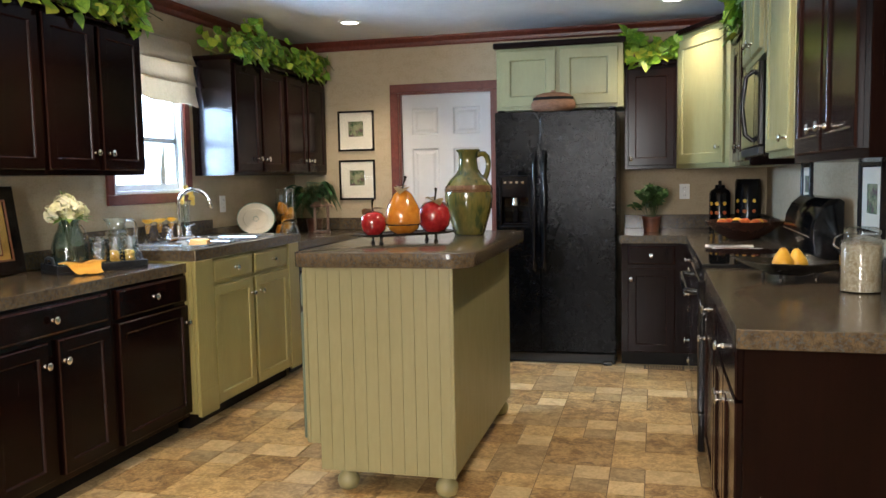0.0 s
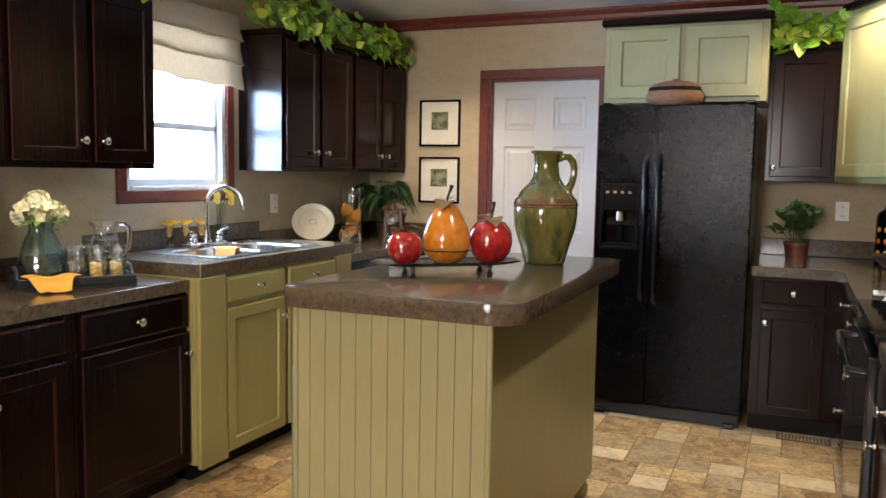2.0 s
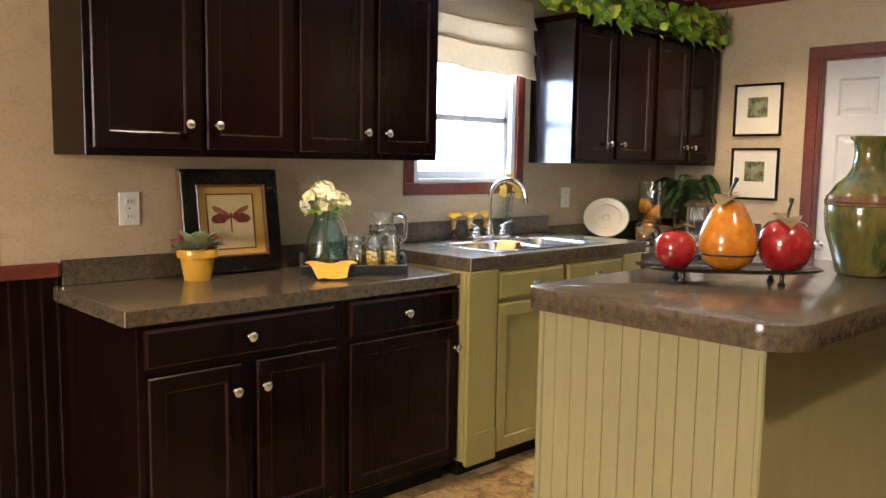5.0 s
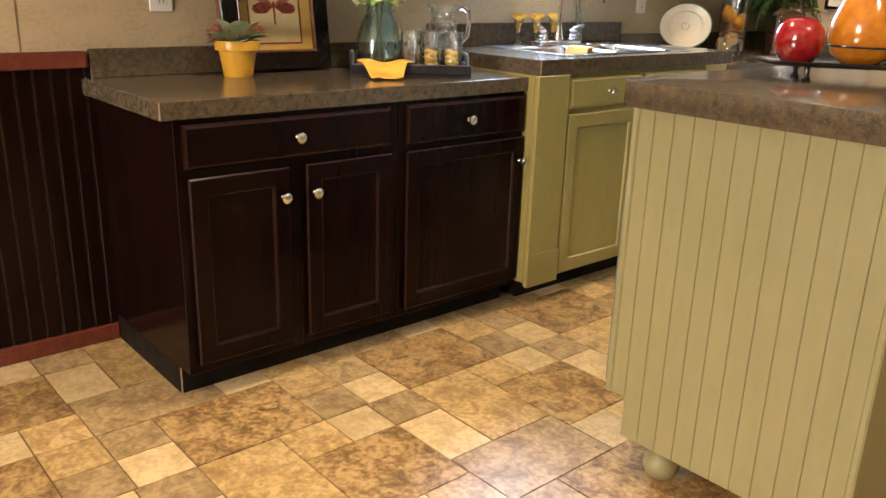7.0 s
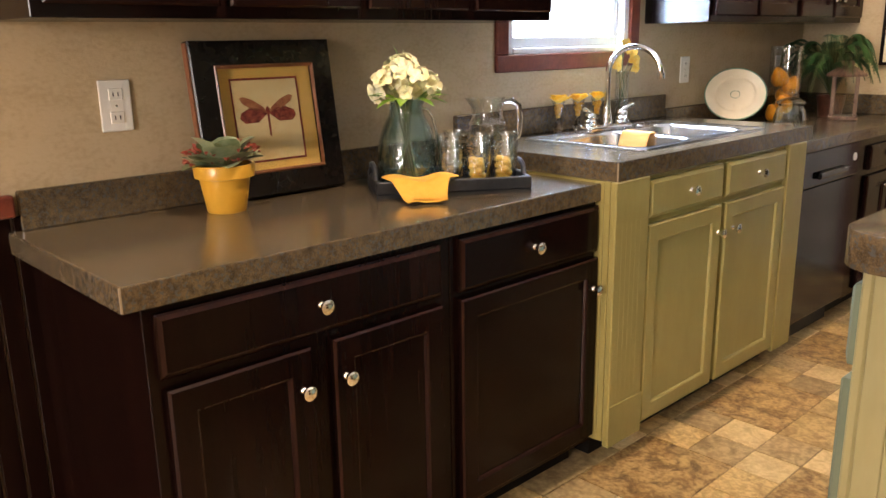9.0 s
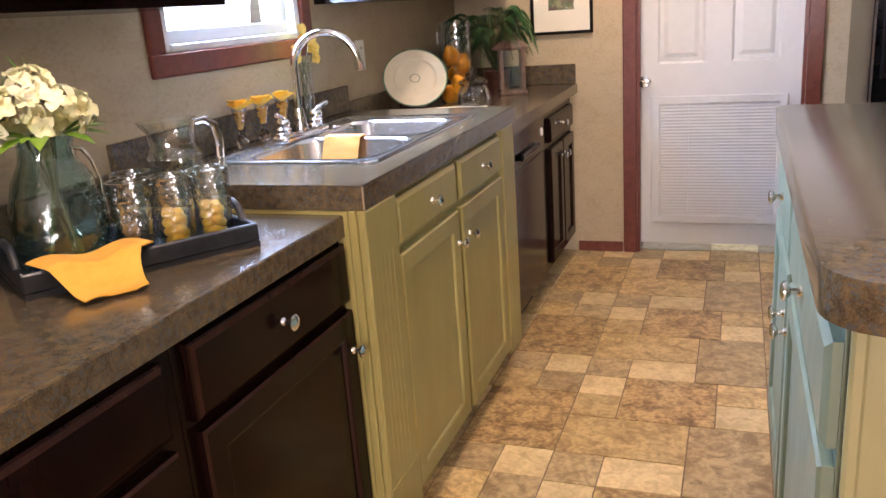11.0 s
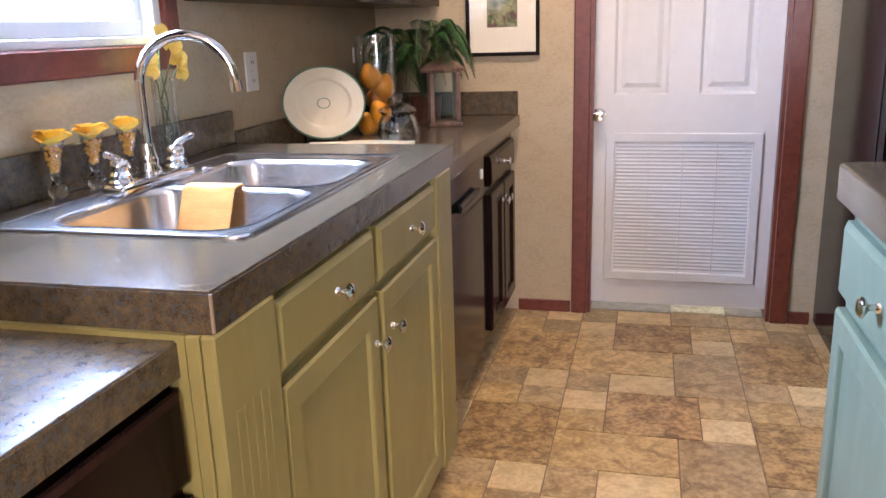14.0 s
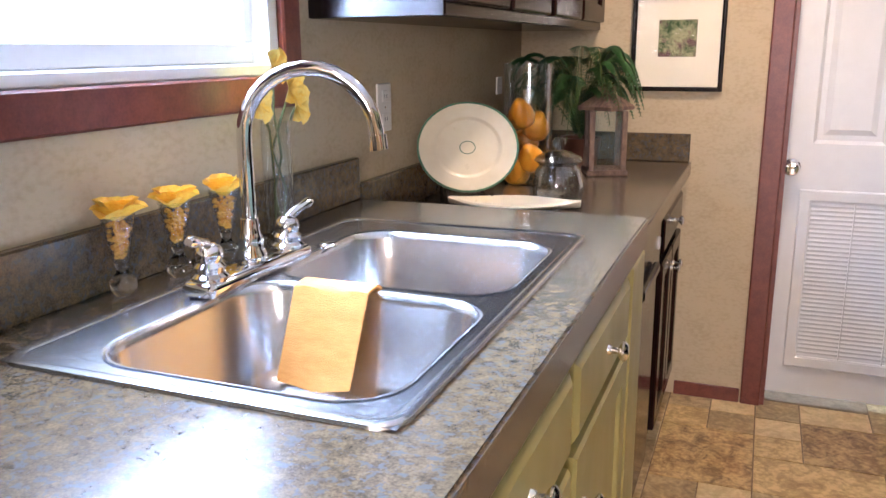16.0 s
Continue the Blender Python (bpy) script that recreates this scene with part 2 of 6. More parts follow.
M_IRON = material("dark_iron", (0.04, 0.034, 0.03), 0.25, 0.7, second=(0.08, 0.066, 0.05), bump=0.2, bscale=60)
M_GOLDLEAF = material("gilt_leaf", (0.45, 0.28, 0.06), 0.3, 0.8, second=(0.3, 0.17, 0.04))
M_JUG = material("green_glaze", (0.085, 0.085, 0.018), 0.16, second=(0.17, 0.135, 0.03), third=(0.05, 0.065, 0.02), spot=16, scale=5, stretch=(2, 2, 0.5), pbr={"Coat Weight": 1.0, "Coat Roughness": 0.04})
M_JUGBAND = material("brown_glaze_band", (0.10, 0.05, 0.02), 0.15, second=(0.17, 0.09, 0.035), scale=20)
M_BASKET = material("woven_basket", (0.17, 0.075, 0.035), 0.7, second=(0.28, 0.14, 0.07), scale=30, stretch=(1, 1, 4), bump=0.8, bscale=90)
M_CREAM = material("cream_enamel", (0.74, 0.63, 0.43), 0.3, second=(0.79, 0.69, 0.50), scale=5)
M_RIM = material("green_rim", (0.05, 0.14, 0.07), 0.3, second=(0.07, 0.18, 0.09))
M_PEAR = material("yellow_pear", (0.68, 0.34, 0.02), 0.4, second=(0.76, 0.44, 0.035), scale=12)
M_MAT = material("ochre_mat", (0.66, 0.42, 0.10), 0.7, second=(0.70, 0.46, 0.125), scale=20)
M_PAPER = material("ivory_mat", (0.76, 0.70, 0.56), 0.8, second=(0.79, 0.74, 0.61), scale=20)
M_PARCH = material("parchment", (0.70, 0.54, 0.26), 0.8, second=(0.80, 0.67, 0.38), scale=14)
M_WING = material("rust_ink", (0.13, 0.018, 0.012), 0.7, second=(0.34, 0.07, 0.04), scale=60, wide=0.1)
M_WINGP = material("pale_rust_ink", (0.44, 0.19, 0.08), 0.7, second=(0.30, 0.09, 0.045), scale=60, wide=0.12)
M_FRAMEB = material("black_picture_frame", (0.007, 0.006, 0.006), 0.22, second=(0.012, 0.008, 0.006), scale=10, pbr={"Specular IOR Level": 0.25})
M_FRAMEE = material("frame_copper_edge", (0.16, 0.06, 0.025), 0.3, second=(0.25, 0.1, 0.05), scale=14)
M_BOTAN = material("botanical_print", (0.035, 0.075, 0.02), 0.8, second=(0.30, 0.30, 0.16), scale=14, third=(0.12, 0.06, 0.06), spot=22, wide=0.1)
M_POT = material("russet_pot", (0.09, 0.03, 0.018), 0.4, second=(0.15, 0.055, 0.03))
M_OAT = material("oats", (0.42, 0.29, 0.15), 0.8, second=(0.78, 0.68, 0.50), scale=95, bump=1.0, bscale=110, bdist=0.004)
M_BOWL = material("turned_wood_bowl", (0.028, 0.012, 0.008), 0.2, second=(0.055, 0.022, 0.013), scale=6)
M_FRUITR = material("red_fruit", (0.45, 0.035, 0.012), 0.35, second=(0.62, 0.16, 0.02), scale=14)
M_PAPERW = material("printed_card", (0.74, 0.72, 0.68), 0.6, second=(0.78, 0.76, 0.72))
M_RUBBER = material("dull_black", (0.012, 0.012, 0.012), 0.55)
M_TRAYM = material("slate_tray", (0.0072, 0.0081, 0.0099), 0.38, second=(0.024, 0.026, 0.03))
M_DOWN = glow("downlight_lens", (1.0, 0.88, 0.68), 14)
M_OUT = glow("hazy_outdoors", (0.92, 0.96, 1.0), 2.6)

# ---- mesh helpers ----


def mesh(bm, name, smooth=None):
    bm.normal_update()
    me = bpy.data.meshes.new(name)
    bm.to_mesh(me)
    bm.free()
    if smooth:
        for f in me.polygons:
            f.use_smooth = True
        me.set_sharp_from_angle(angle=radians(smooth))
    return me


def thing(name, m, label, category, group="", kind=""):
    ob = new(name)
    ob.empty_display_size = 0.05
    ob.matrix_world = m
    return tagged(ob, label, category, group, kind)


def part(name, bm, mat, parent, label="", smooth=None, at=None):
    ob = new(name, mesh(bm, name, smooth))
    ob.data.materials.append(mat)
    ob.parent = parent
    if at is not None:
        ob.matrix_basis = at
    return tagged(ob, label)


def solid(name, bm, mat, label, category, m=None, kind="", group="", smooth=None):
    ob = new(name, mesh(bm, name, smooth))
    ob.data.materials.append(mat)
    if m is not None:
        ob.matrix_world = m
    return tagged(ob, label, category, group, kind)


def box(x0, x1, y0, y1, z0, z1, bevel=0.0, bm=None, seg=1):
    out = bm or bmesh.new()
    made = bmesh.ops.create_cube(out, size=1, matrix=Matrix.Translation(((x0 + x1) / 2, (y0 + y1) / 2, (z0 + z1) / 2)) @ Matrix.Diagonal((x1 - x0, y1 - y0, z1 - z0, 1)))
    if bevel:
        edges = list({e for v in made["verts"] for e in v.link_edges})
        bmesh.ops.bevel(out, geom=edges, offset=bevel, segments=seg, affect="EDGES", profile=0.5)
    return out


def lathe(profile, n=24, bm=None, at=(0, 0, 0), scale=(1, 1, 1), turn=None):
    """A solid of revolution about z from (radius, height) pairs."""
    out = bm or bmesh.new()
    rings, seen = [], []
    for r, z in profile:
        ring = []
        for i in range(n if r > 1e-5 else 1):
            a = 2 * math.pi * i / n
            p = Vector((r * math.cos(a) * scale[0], r * math.sin(a) * scale[1], z * scale[2]))
            if turn is not None:
                p = turn @ p
            ring.append(out.verts.new(p + Vector(at)))
        rings.append(ring)
    for a, b in zip(rings, rings[1:]):
        for i in range(n):
            j = (i + 1) % n
            if len(a) == 1 and len(b) == 1:
                break
            if len(a) == 1:
                out.faces.new((a[0], b[j], b[i]))
            elif len(b) == 1:
                out.faces.new((a[i], a[j], b[0]))
            else:
                out.faces.new((a[i], a[j], b[j], b[i]))
    bmesh.ops.recalc_face_normals(out, faces=out.faces)
    return out


def tube(points, radius, n=10, bm=None, caps=True):
    """A round tube along points; radius a number or one for each point."""
    out = bm or bmesh.new()
    pts = [Vector(p) for p in points]
    rings, side = [], None
    for i, p in enumerate(pts):
        d = (pts[min(i + 1, len(pts) - 1)] - pts[max(i - 1, 0)]).normalized()
        if side is None:
            side = d.orthogonal().normalized()
        side = (side - d * side.dot(d)).normalized()
        up = d.cross(side)
        r = radius[i] if isinstance(radius, (list, tuple)) else radius
        rings.append([out.verts.new(p + r * (math.cos(2 * math.pi * k / n) * side + math.sin(2 * math.pi * k / n) * up)) for k in range(n)])
    for a, b in zip(rings, rings[1:]):
        for k in range(n):
            out.faces.new((a[k], a[(k + 1) % n], b[(k + 1) % n], b[k]))
    if caps:
        out.faces.new(rings[0][::-1])
        out.faces.new(rings[-1])
    return out


def ring_slab(rects, bm=None):
    """Joins rectangles (x0, x1, z0, z1, y), each to the next, and closes the last: a panel seen along y."""
    out = bm or bmesh.new()
    loops = [[out.verts.new(p) for p in ((x0, y, z0), (x1, y, z0), (x1, y, z1), (x0, y, z1))] for x0, x1, z0, z1, y in rects]
    for a, b in zip(loops, loops[1:]):
        for i in range(4):
            j = (i + 1) % 4
            out.faces.new((a[i], a[j], b[j], b[i]))
    return out, loops


def outline_slab(pts, z0, z1, bevel=0.004):
    """A slab of any outline with eased edges."""
    bm = bmesh.new()
    f = bm.faces.new([bm.verts.new((x, y, z0)) for x, y in pts])
    top = bmesh.ops.extrude_face_region(bm, geom=[f])
    for v in top["geom"]:
        if isinstance(v, bmesh.types.BMVert):
            v.co.z = z1
    bmesh.ops.recalc_face_normals(bm, faces=bm.faces)
    if bevel:
        flat = [e for e in bm.edges if abs(e.verts[0].co.z - e.verts[1].co.z) < 1e-6]
        bmesh.ops.bevel(bm, geom=flat, offset=bevel, segments=2, affect="EDGES", profile=0.5)
    return bm


def arc(cx, cy, r, a0, a1, n=6):
    return [(cx + r * math.cos(radians(a0 + (a1 - a0) * i / n)), cy + r * math.sin(radians(a0 + (a1 - a0) * i / n))) for i in range(n + 1)]


# ---- cabinet parts, local x along the front, y into the cabinet, z up ----
def knob_mesh():
    back = Matrix.Rotation(radians(90), 3, "X")
    return lathe([(0, -0.001), (0.009, -0.001), (0.0085, 0.004), (0.0055, 0.007), (0.0055, 0.016), (0.011, 0.019), (0.0165, 0.0235), (0.0165, 0.027), (0.011, 0.0315), (0, 0.033)], 16, turn=back)


KNOB = {"mesh": None}


def knob(parent, x, y, z):
    if KNOB["mesh"] is None:
        KNOB["mesh"] = mesh(knob_mesh(), "knob", 40)
        KNOB["mesh"].materials.append(M_NICKEL)
    ob = new("knob", KNOB["mesh"])
    ob.parent = parent
    ob.matrix_basis = Matrix.Translation((x, y, z))
    ob["label"] = "polished nickel knob"
    return ob


def door(parent, x0, x1, z0, z1, mat, knob_at=None, stile=0.052, edge=None, thick=0.02, name="door"):
    """A framed cabinet door with a recessed flat panel; its back lies at y = 0."""
    s = stile
    rects = [(x0, x1, z0, z1, -0.0005), (x0, x1, z0, z1, -thick + 0.005), (x0 + 0.005, x1 - 0.005, z0 + 0.005, z1 - 0.005, -thick), (x0 + s, x1 - s, z0 + s, z1 - s, -thick), (x0 + s + 0.005, x1 - s - 0.005, z0 + s + 0.005, z1 - s - 0.005, -thick + 0.0025), (x0 + s + 0.008, x1 - s - 0.008, z0 + s + 0.008, z1 - s - 0.008, -thick + 0.009)]
    bm, loops = ring_slab(rects)
    bm.faces.new(loops[0])
    bmesh.ops.recalc_face_normals(bm, faces=bm.faces)
    d = part(name, bm, mat, parent)
    if edge is not None:
        d.data.materials.append(edge)
        for f in d.data.polygons:
            c = f.center
            worn = -thick + 0.0005 < c.y < -thick + 0.0065
            if worn:
                f.material_index = 1
    pb, _ = ring_slab([(x0 + s + 0.008, x1 - s - 0.008, z0 + s + 0.008, z1 - s - 0.008, -thick + 0.009)])
    pb.faces.new([v for v in pb.verts])
    ret = bmesh.ops.extrude_face_region(pb, geom=list(pb.faces))
    for v in ret["geom"]:
        if isinstance(v, bmesh.types.BMVert):
            v.co.y += 0.006
    bmesh.ops.recalc_face_normals(pb, faces=pb.faces)
    part("panel", pb, mat, d)
    if knob_at:
        knob(d, knob_at[0], -thick, knob_at[1])
    return d


def drawer(parent, x0, x1, z0, z1, mat, knobs, edge=None, thick=0.02):
    rects = [(x0, x1, z0, z1, -0.0005), (x0, x1, z0, z1, -thick + 0.008), (x0 + 0.004, x1 - 0.004, z0 + 0.004, z1 - 0.004, -thick + 0.005), (x0 + 0.012, x1 - 0.012, z0 + 0.012, z1 - 0.012, -thick)]
    bm, loops = ring_slab(rects)
    bm.faces.new(loops[0])
    bm.faces.new(loops[-1])
    bmesh.ops.recalc_face_normals(bm, faces=bm.faces)
    d = part("drawer_front", bm, mat, parent)
    if edge is not None:
        d.data.materials.append(edge)
        for f in d.data.polygons:
            if -thick + 0.001 < f.center.y < -thick + 0.0035:
                f.material_index = 1
    for kx in knobs:
        knob(d, kx, -thick, (z0 + z1) / 2)
    return d


def carcass(parent, w, depth, z0, z1, mat, kick=0.0, kick_in=0.075):
    part("body", box(0, w, 0, depth, z0 + kick, z1, 0.002), mat, parent)
    if kick:
        part("toe_kick", box(0.0, w, kick_in, depth, z0, z0 + kick - 0.001), M_KICK, parent)


# ---- structure ----
def wall_with_hole(name, a0, a1, z1, hole, thick, mat, place):
    """A wall in local x (along), y (into the wall), z; hole = (x0, x1, z0, z1) goes through it."""
    bm = bmesh.new()
    h0, h1, b0, b1 = hole
    for x0, x1, za, zb in ((a0, h0, 0, z1), (h1, a1, 0, z1), (h0, h1, b1, z1)) + (((h0, h1, 0, b0),) if b0 > 0.01 else ()):
        box(x0, x1, 0, thick, za, zb, bm=bm)
    bmesh.ops.remove_doubles(bm, verts=bm.verts, dist=1e-5)
    return solid(name, bm, mat, "", "wall", place, "structure")


def L(y=0.0, x=WALL_X, z=0.0):
    return pose(x, y, z, 0, 0, 90)        # local x runs along +y, fronts face +x


def R(y=0.0, x=WALL_R, z=0.0):
    return pose(x, y, z, 0, 0, -90)       # local x runs along -y, fronts face -x


tagged(wall_with_hole("wall_west", WALL_N - 0.15, WALL_Y + 0.15, CEIL + 0.1, (WIN[0], WIN[1], WIN[2], WIN[3]), 0.15, M_WALL, L()), "tan textured vinyl kitchen wall with a window")
tagged(wall_with_hole("wall_north", WALL_X, 1.6, CEIL + 0.1, (-1.92, -1.13, 0, 2.04), 0.14, M_WALL, pose(0, WALL_Y, 0)), "tan textured vinyl wall with a doorway")
solid("wall_east", box(WALL_R, WALL_R + 0.15, 1.9, WALL_Y, 0, CEIL + 0.1), M_WALL, "tan textured vinyl kitchen wall", "wall", kind="structure")
# Two walls out of view, added to close off the dining side.
solid("wall_east_far", box(3.0, 3.15, WALL_N, 1.9, 0, CEIL + 0.1), M_WALL, "plain tan wall added out of view to close the dining side", "wall", kind="structure")
solid("wall_east_return", box(WALL_R + 0.15, 3.15, 1.9, 2.05, 0, CEIL + 0.1), M_WALL, "plain tan return wall added out of view", "wall", kind="structure")
tagged(wall_with_hole("wall_south", -3.15, 3.15, CEIL + 0.1, (0.17, 1.33, 1.09, 2.31), 0.15, M_WALL, pose(0, WALL_N, 0, 0, 0, 180)), "plain tan wall with a wide window opening")
solid("ceiling", box(-3.03, 3.15, WALL_N - 0.15, WALL_Y + 0.14, CEIL, CEIL + 0.12), M_CEIL, "white stippled ceiling", "ceiling", kind="structure")
solid("floor", box(-3.03, 1.10, 2.05, 8.4, -0.12, -0.004, bm=box(-3.03, 3.15, WALL_N - 0.15, 2.05, -0.12, -0.004)), M_GROUT, "stone-look patterned kitchen floor with dark joints", "floor", kind="structure")
solid("ground", box(-90, 90, -90, 90, -0.75, -0.6), material("lawn", (0.06, 0.09, 0.03), 0.9, second=(0.10, 0.13, 0.05), scale=2), "green lawn outside", "ground", kind="structure")
# utility room behind the door, out of view; lamp added for the glow underneath
solid("wall_utility", box(-2.6, 0.2, 8.25, 8.4, 0, CEIL), M_WALL, "plain wall of the room behind the door", "wall", kind="structure")
solid("wall_utility_side", box(-2.6, -2.45, WALL_Y + 0.14, 8.25, 0, CEIL), M_WALL, "plain side wall behind the door", "wall", kind="structure")
solid("wall_utility_end", box(0.05, 0.2, WALL_Y + 0.14, 8.25, 0, CEIL), M_WALL, "plain end wall behind the door", "wall", kind="structure")
area("utility_lamp", (-1.5, 7.6, 2.35), (-1.5, 7.5, 0), 0.5, 0.5, 75, (0.6, 0.82, 1.0))


def crown(name, length, place):
    prof = [(0, 0), (-0.012, 0), (-0.02, 0.012), (-0.022, 0.035), (-0.045, 0.062), (-0.05, 0.078), (0, 0.078)]
    bm = bmesh.new()
    ends = [[bm.verts.new((x, y, z)) for y, z in prof] for x in (0, length)]
    n = len(prof)
    for i in range(n):
        bm.faces.new((ends[0][i], ends[0][(i + 1) % n], ends[1][(i + 1) % n], ends[1][i]))
    bm.faces.new(ends[0]), bm.faces.new(ends[1])
    bmesh.ops.recalc_face_normals(bm, faces=bm.faces)
    return solid(name, bm, M_TRIM, "dark red mahogany crown moulding", "moulding", place, "structure")


crown("crown_west", WALL_Y - WALL_N, pose(WALL_X, WALL_N, CEIL - 0.078, 0, 0, 90))
crown("crown_north", WALL_R - WALL_X - 0.1, pose(WALL_X + 0.05, WALL_Y, CEIL - 0.078))
crown("crown_east", WALL_Y - 1.95, pose(WALL_R, WALL_Y - 0.05, CEIL - 0.078, 0, 0, -90))
for nm, x0, x1 in (("baseboard_north", -2.235, -1.995), ("baseboard_north_right", -1.055, -0.97)):
    solid(nm, box(x0, x1, WALL_Y - 0.012, WALL_Y, 0, 0.055, 0.003), M_TRIM, "dark red mahogany baseboard", "baseboard", kind="structure")
# wainscot of the dining side
W0 = 2.655
solid("chair_rail", box(WALL_X, WALL_X + 0.028, WALL_N, W0, 0.948, 1.0, 0.006, seg=2), M_TRIM, "dark red mahogany chair rail", "trim", kind="structure")
solid("baseboard_west", box(WALL_X, WALL_X + 0.02, WALL_N, W0 + 0.02, 0, 0.062, 0.005), M_TRIM, "dark red mahogany baseboard", "baseboard", kind="structure")
wains = thing("wainscot", pose(0, 0, 0), "near-black beadboard wainscot with brown grooves", "wainscot", kind="structure")
part("backing", box(WALL_X, WALL_X + 0.005, WALL_N, W0 + 0.04, 0.062, 0.948), M_BEAD, wains)
step, y = 0.052, W0 + 0.04
plank_me = None
while y > WALL_N + 0.06:
    if plank_me is None:
        plank_me = mesh(box(0, 0.009, -step + 0.006, 0, 0, 0.886, 0.0022), "plank")
        plank_me.materials.append(M_DARK)
    pl = new("plank", plank_me)
    pl.parent, pl.matrix_basis = wains, Matrix.Translation((WALL_X + 0.003, y, 0.062))
    y -= step
solid("wall_seam", box(WALL_X, WALL_X + 0.0015, 2.468, 2.472, 1.0, CEIL - 0.08), M_GROUT, "thin vertical seam between wall panels", "seam", kind="structure")

# kitchen window
win = thing("window_1", L(), "white vinyl single-hung window in mahogany casing", "window", kind="structure")
y0, y1, z0, z1 = WIN
for nm, b in (("casing", (y0 - 0.062, y1 + 0.062, -0.018, 0, z0 - 0.062, z0)), ("casing", (y0 - 0.062, y1 + 0.062, -0.018, 0, z1, z1 + 0.062)), ("casing", (y0 - 0.062, y0, -0.018, 0, z0, z1)), ("casing", (y1, y1 + 0.062, -0.018, 0, z0, z1))):
    part(nm, box(*b, 0.004), M_TRIM, win, "dark red mahogany casing")
for nm, b in (("frame", (y0, y0 + 0.035, -0.004, 0.12, z0, z1)), ("frame", (y1 - 0.035, y1, -0.004, 0.12, z0, z1)), ("frame", (y0 + 0.035, y1 - 0.035, 0.0, 0.12, z1 - 0.03, z1)), ("sill", (y0 + 0.035, y1 - 0.035, -0.006, 0.12, z0, z0 + 0.022)), ("bottom_rail", (y0 + 0.035, y1 - 0.035, 0.03, 0.07, z0 + 0.022, z0 + 0.06)), ("meeting_rail", (y0 + 0.035, y1 - 0.035, 0.03, 0.075, 1.588, 1.622)), ("stile", (y0 + 0.035, y0 + 0.065, 0.03, 0.075, z0 + 0.06, z1 - 0.03)), ("stile", (y1 - 0.065, y1 - 0.035, 0.03, 0.075, z0 + 0.06, z1 - 0.03))):
    part(nm, box(*b, 0.003), M_VINYL, win, "white vinyl")
for za, zb, yy in ((z0 + 0.06, 1.588, 0.05), (1.622, z1 - 0.03, 0.06)):
    pn = part("pane", box(y0 + 0.065, y1 - 0.065, yy, yy + 0.004, za, zb), M_PANE, win, "clear glass pane")
    pn.visible_shadow = False
solid("backdrop_outdoors", box(-60, -59.5, -60, 90, -0.6, 30), M_OUT, "bright hazy daylight outside the window", "backdrop", kind="structure")

# roman shade
def roman_shade():
    t = thing("roman_shade", L(4.262, WALL_X, 1.862), "beige linen roman shade with three soft folds over the window", "shade")
    w = 0.905
    prof = [(0.0, 0.385), (-0.03, 0.385), (-0.042, 0.372), (-0.05, 0.30), (-0.066, 0.252), (-0.072, 0.238), (-0.064, 0.236), (-0.05, 0.258), (-0.052, 0.20), (-0.07, 0.142), (-0.077, 0.126), (-0.068, 0.124), (-0.054, 0.146), (-0.056, 0.09), (-0.074, 0.02), (-0.079, 0.0), (-0.076, -0.003), (-0.07, 0.02), (-0.05, 0.09), (-0.044, 0.2), (-0.03, 0.34), (-0.01, 0.37)]
    bm = bmesh.new()
    n = 24
    cols = []
    for i in range(n + 1):
        u = i / n
        sag = 0.006 * math.sin(u * 9) + 0.004 * math.sin(u * 23 + 1)
        cols.append([bm.verts.new((u * w, y - 0.004 * math.sin(u * 15 + k), z + (sag - 0.03 * u * (z < 0.2)) * (1 - z / 0.4))) for k, (y, z) in enumerate(prof)])
    for a, b in zip(cols, cols[1:]):
        for k in range(len(prof)):
            bm.faces.new((a[k], a[(k + 1) % len(prof)], b[(k + 1) % len(prof)], b[k]))
    bm.faces.new(cols[0]), bm.faces.new(cols[-1][::-1])
    bmesh.ops.recalc_face_normals(bm, faces=bm.faces)
    part("fabric", bm, M_SHADE, t, smooth=40)
    part("headrail", box(0.005, w - 0.005, -0.029, -0.0005, 0.386, 0.394), M_SHADE, t)


roman_shade()

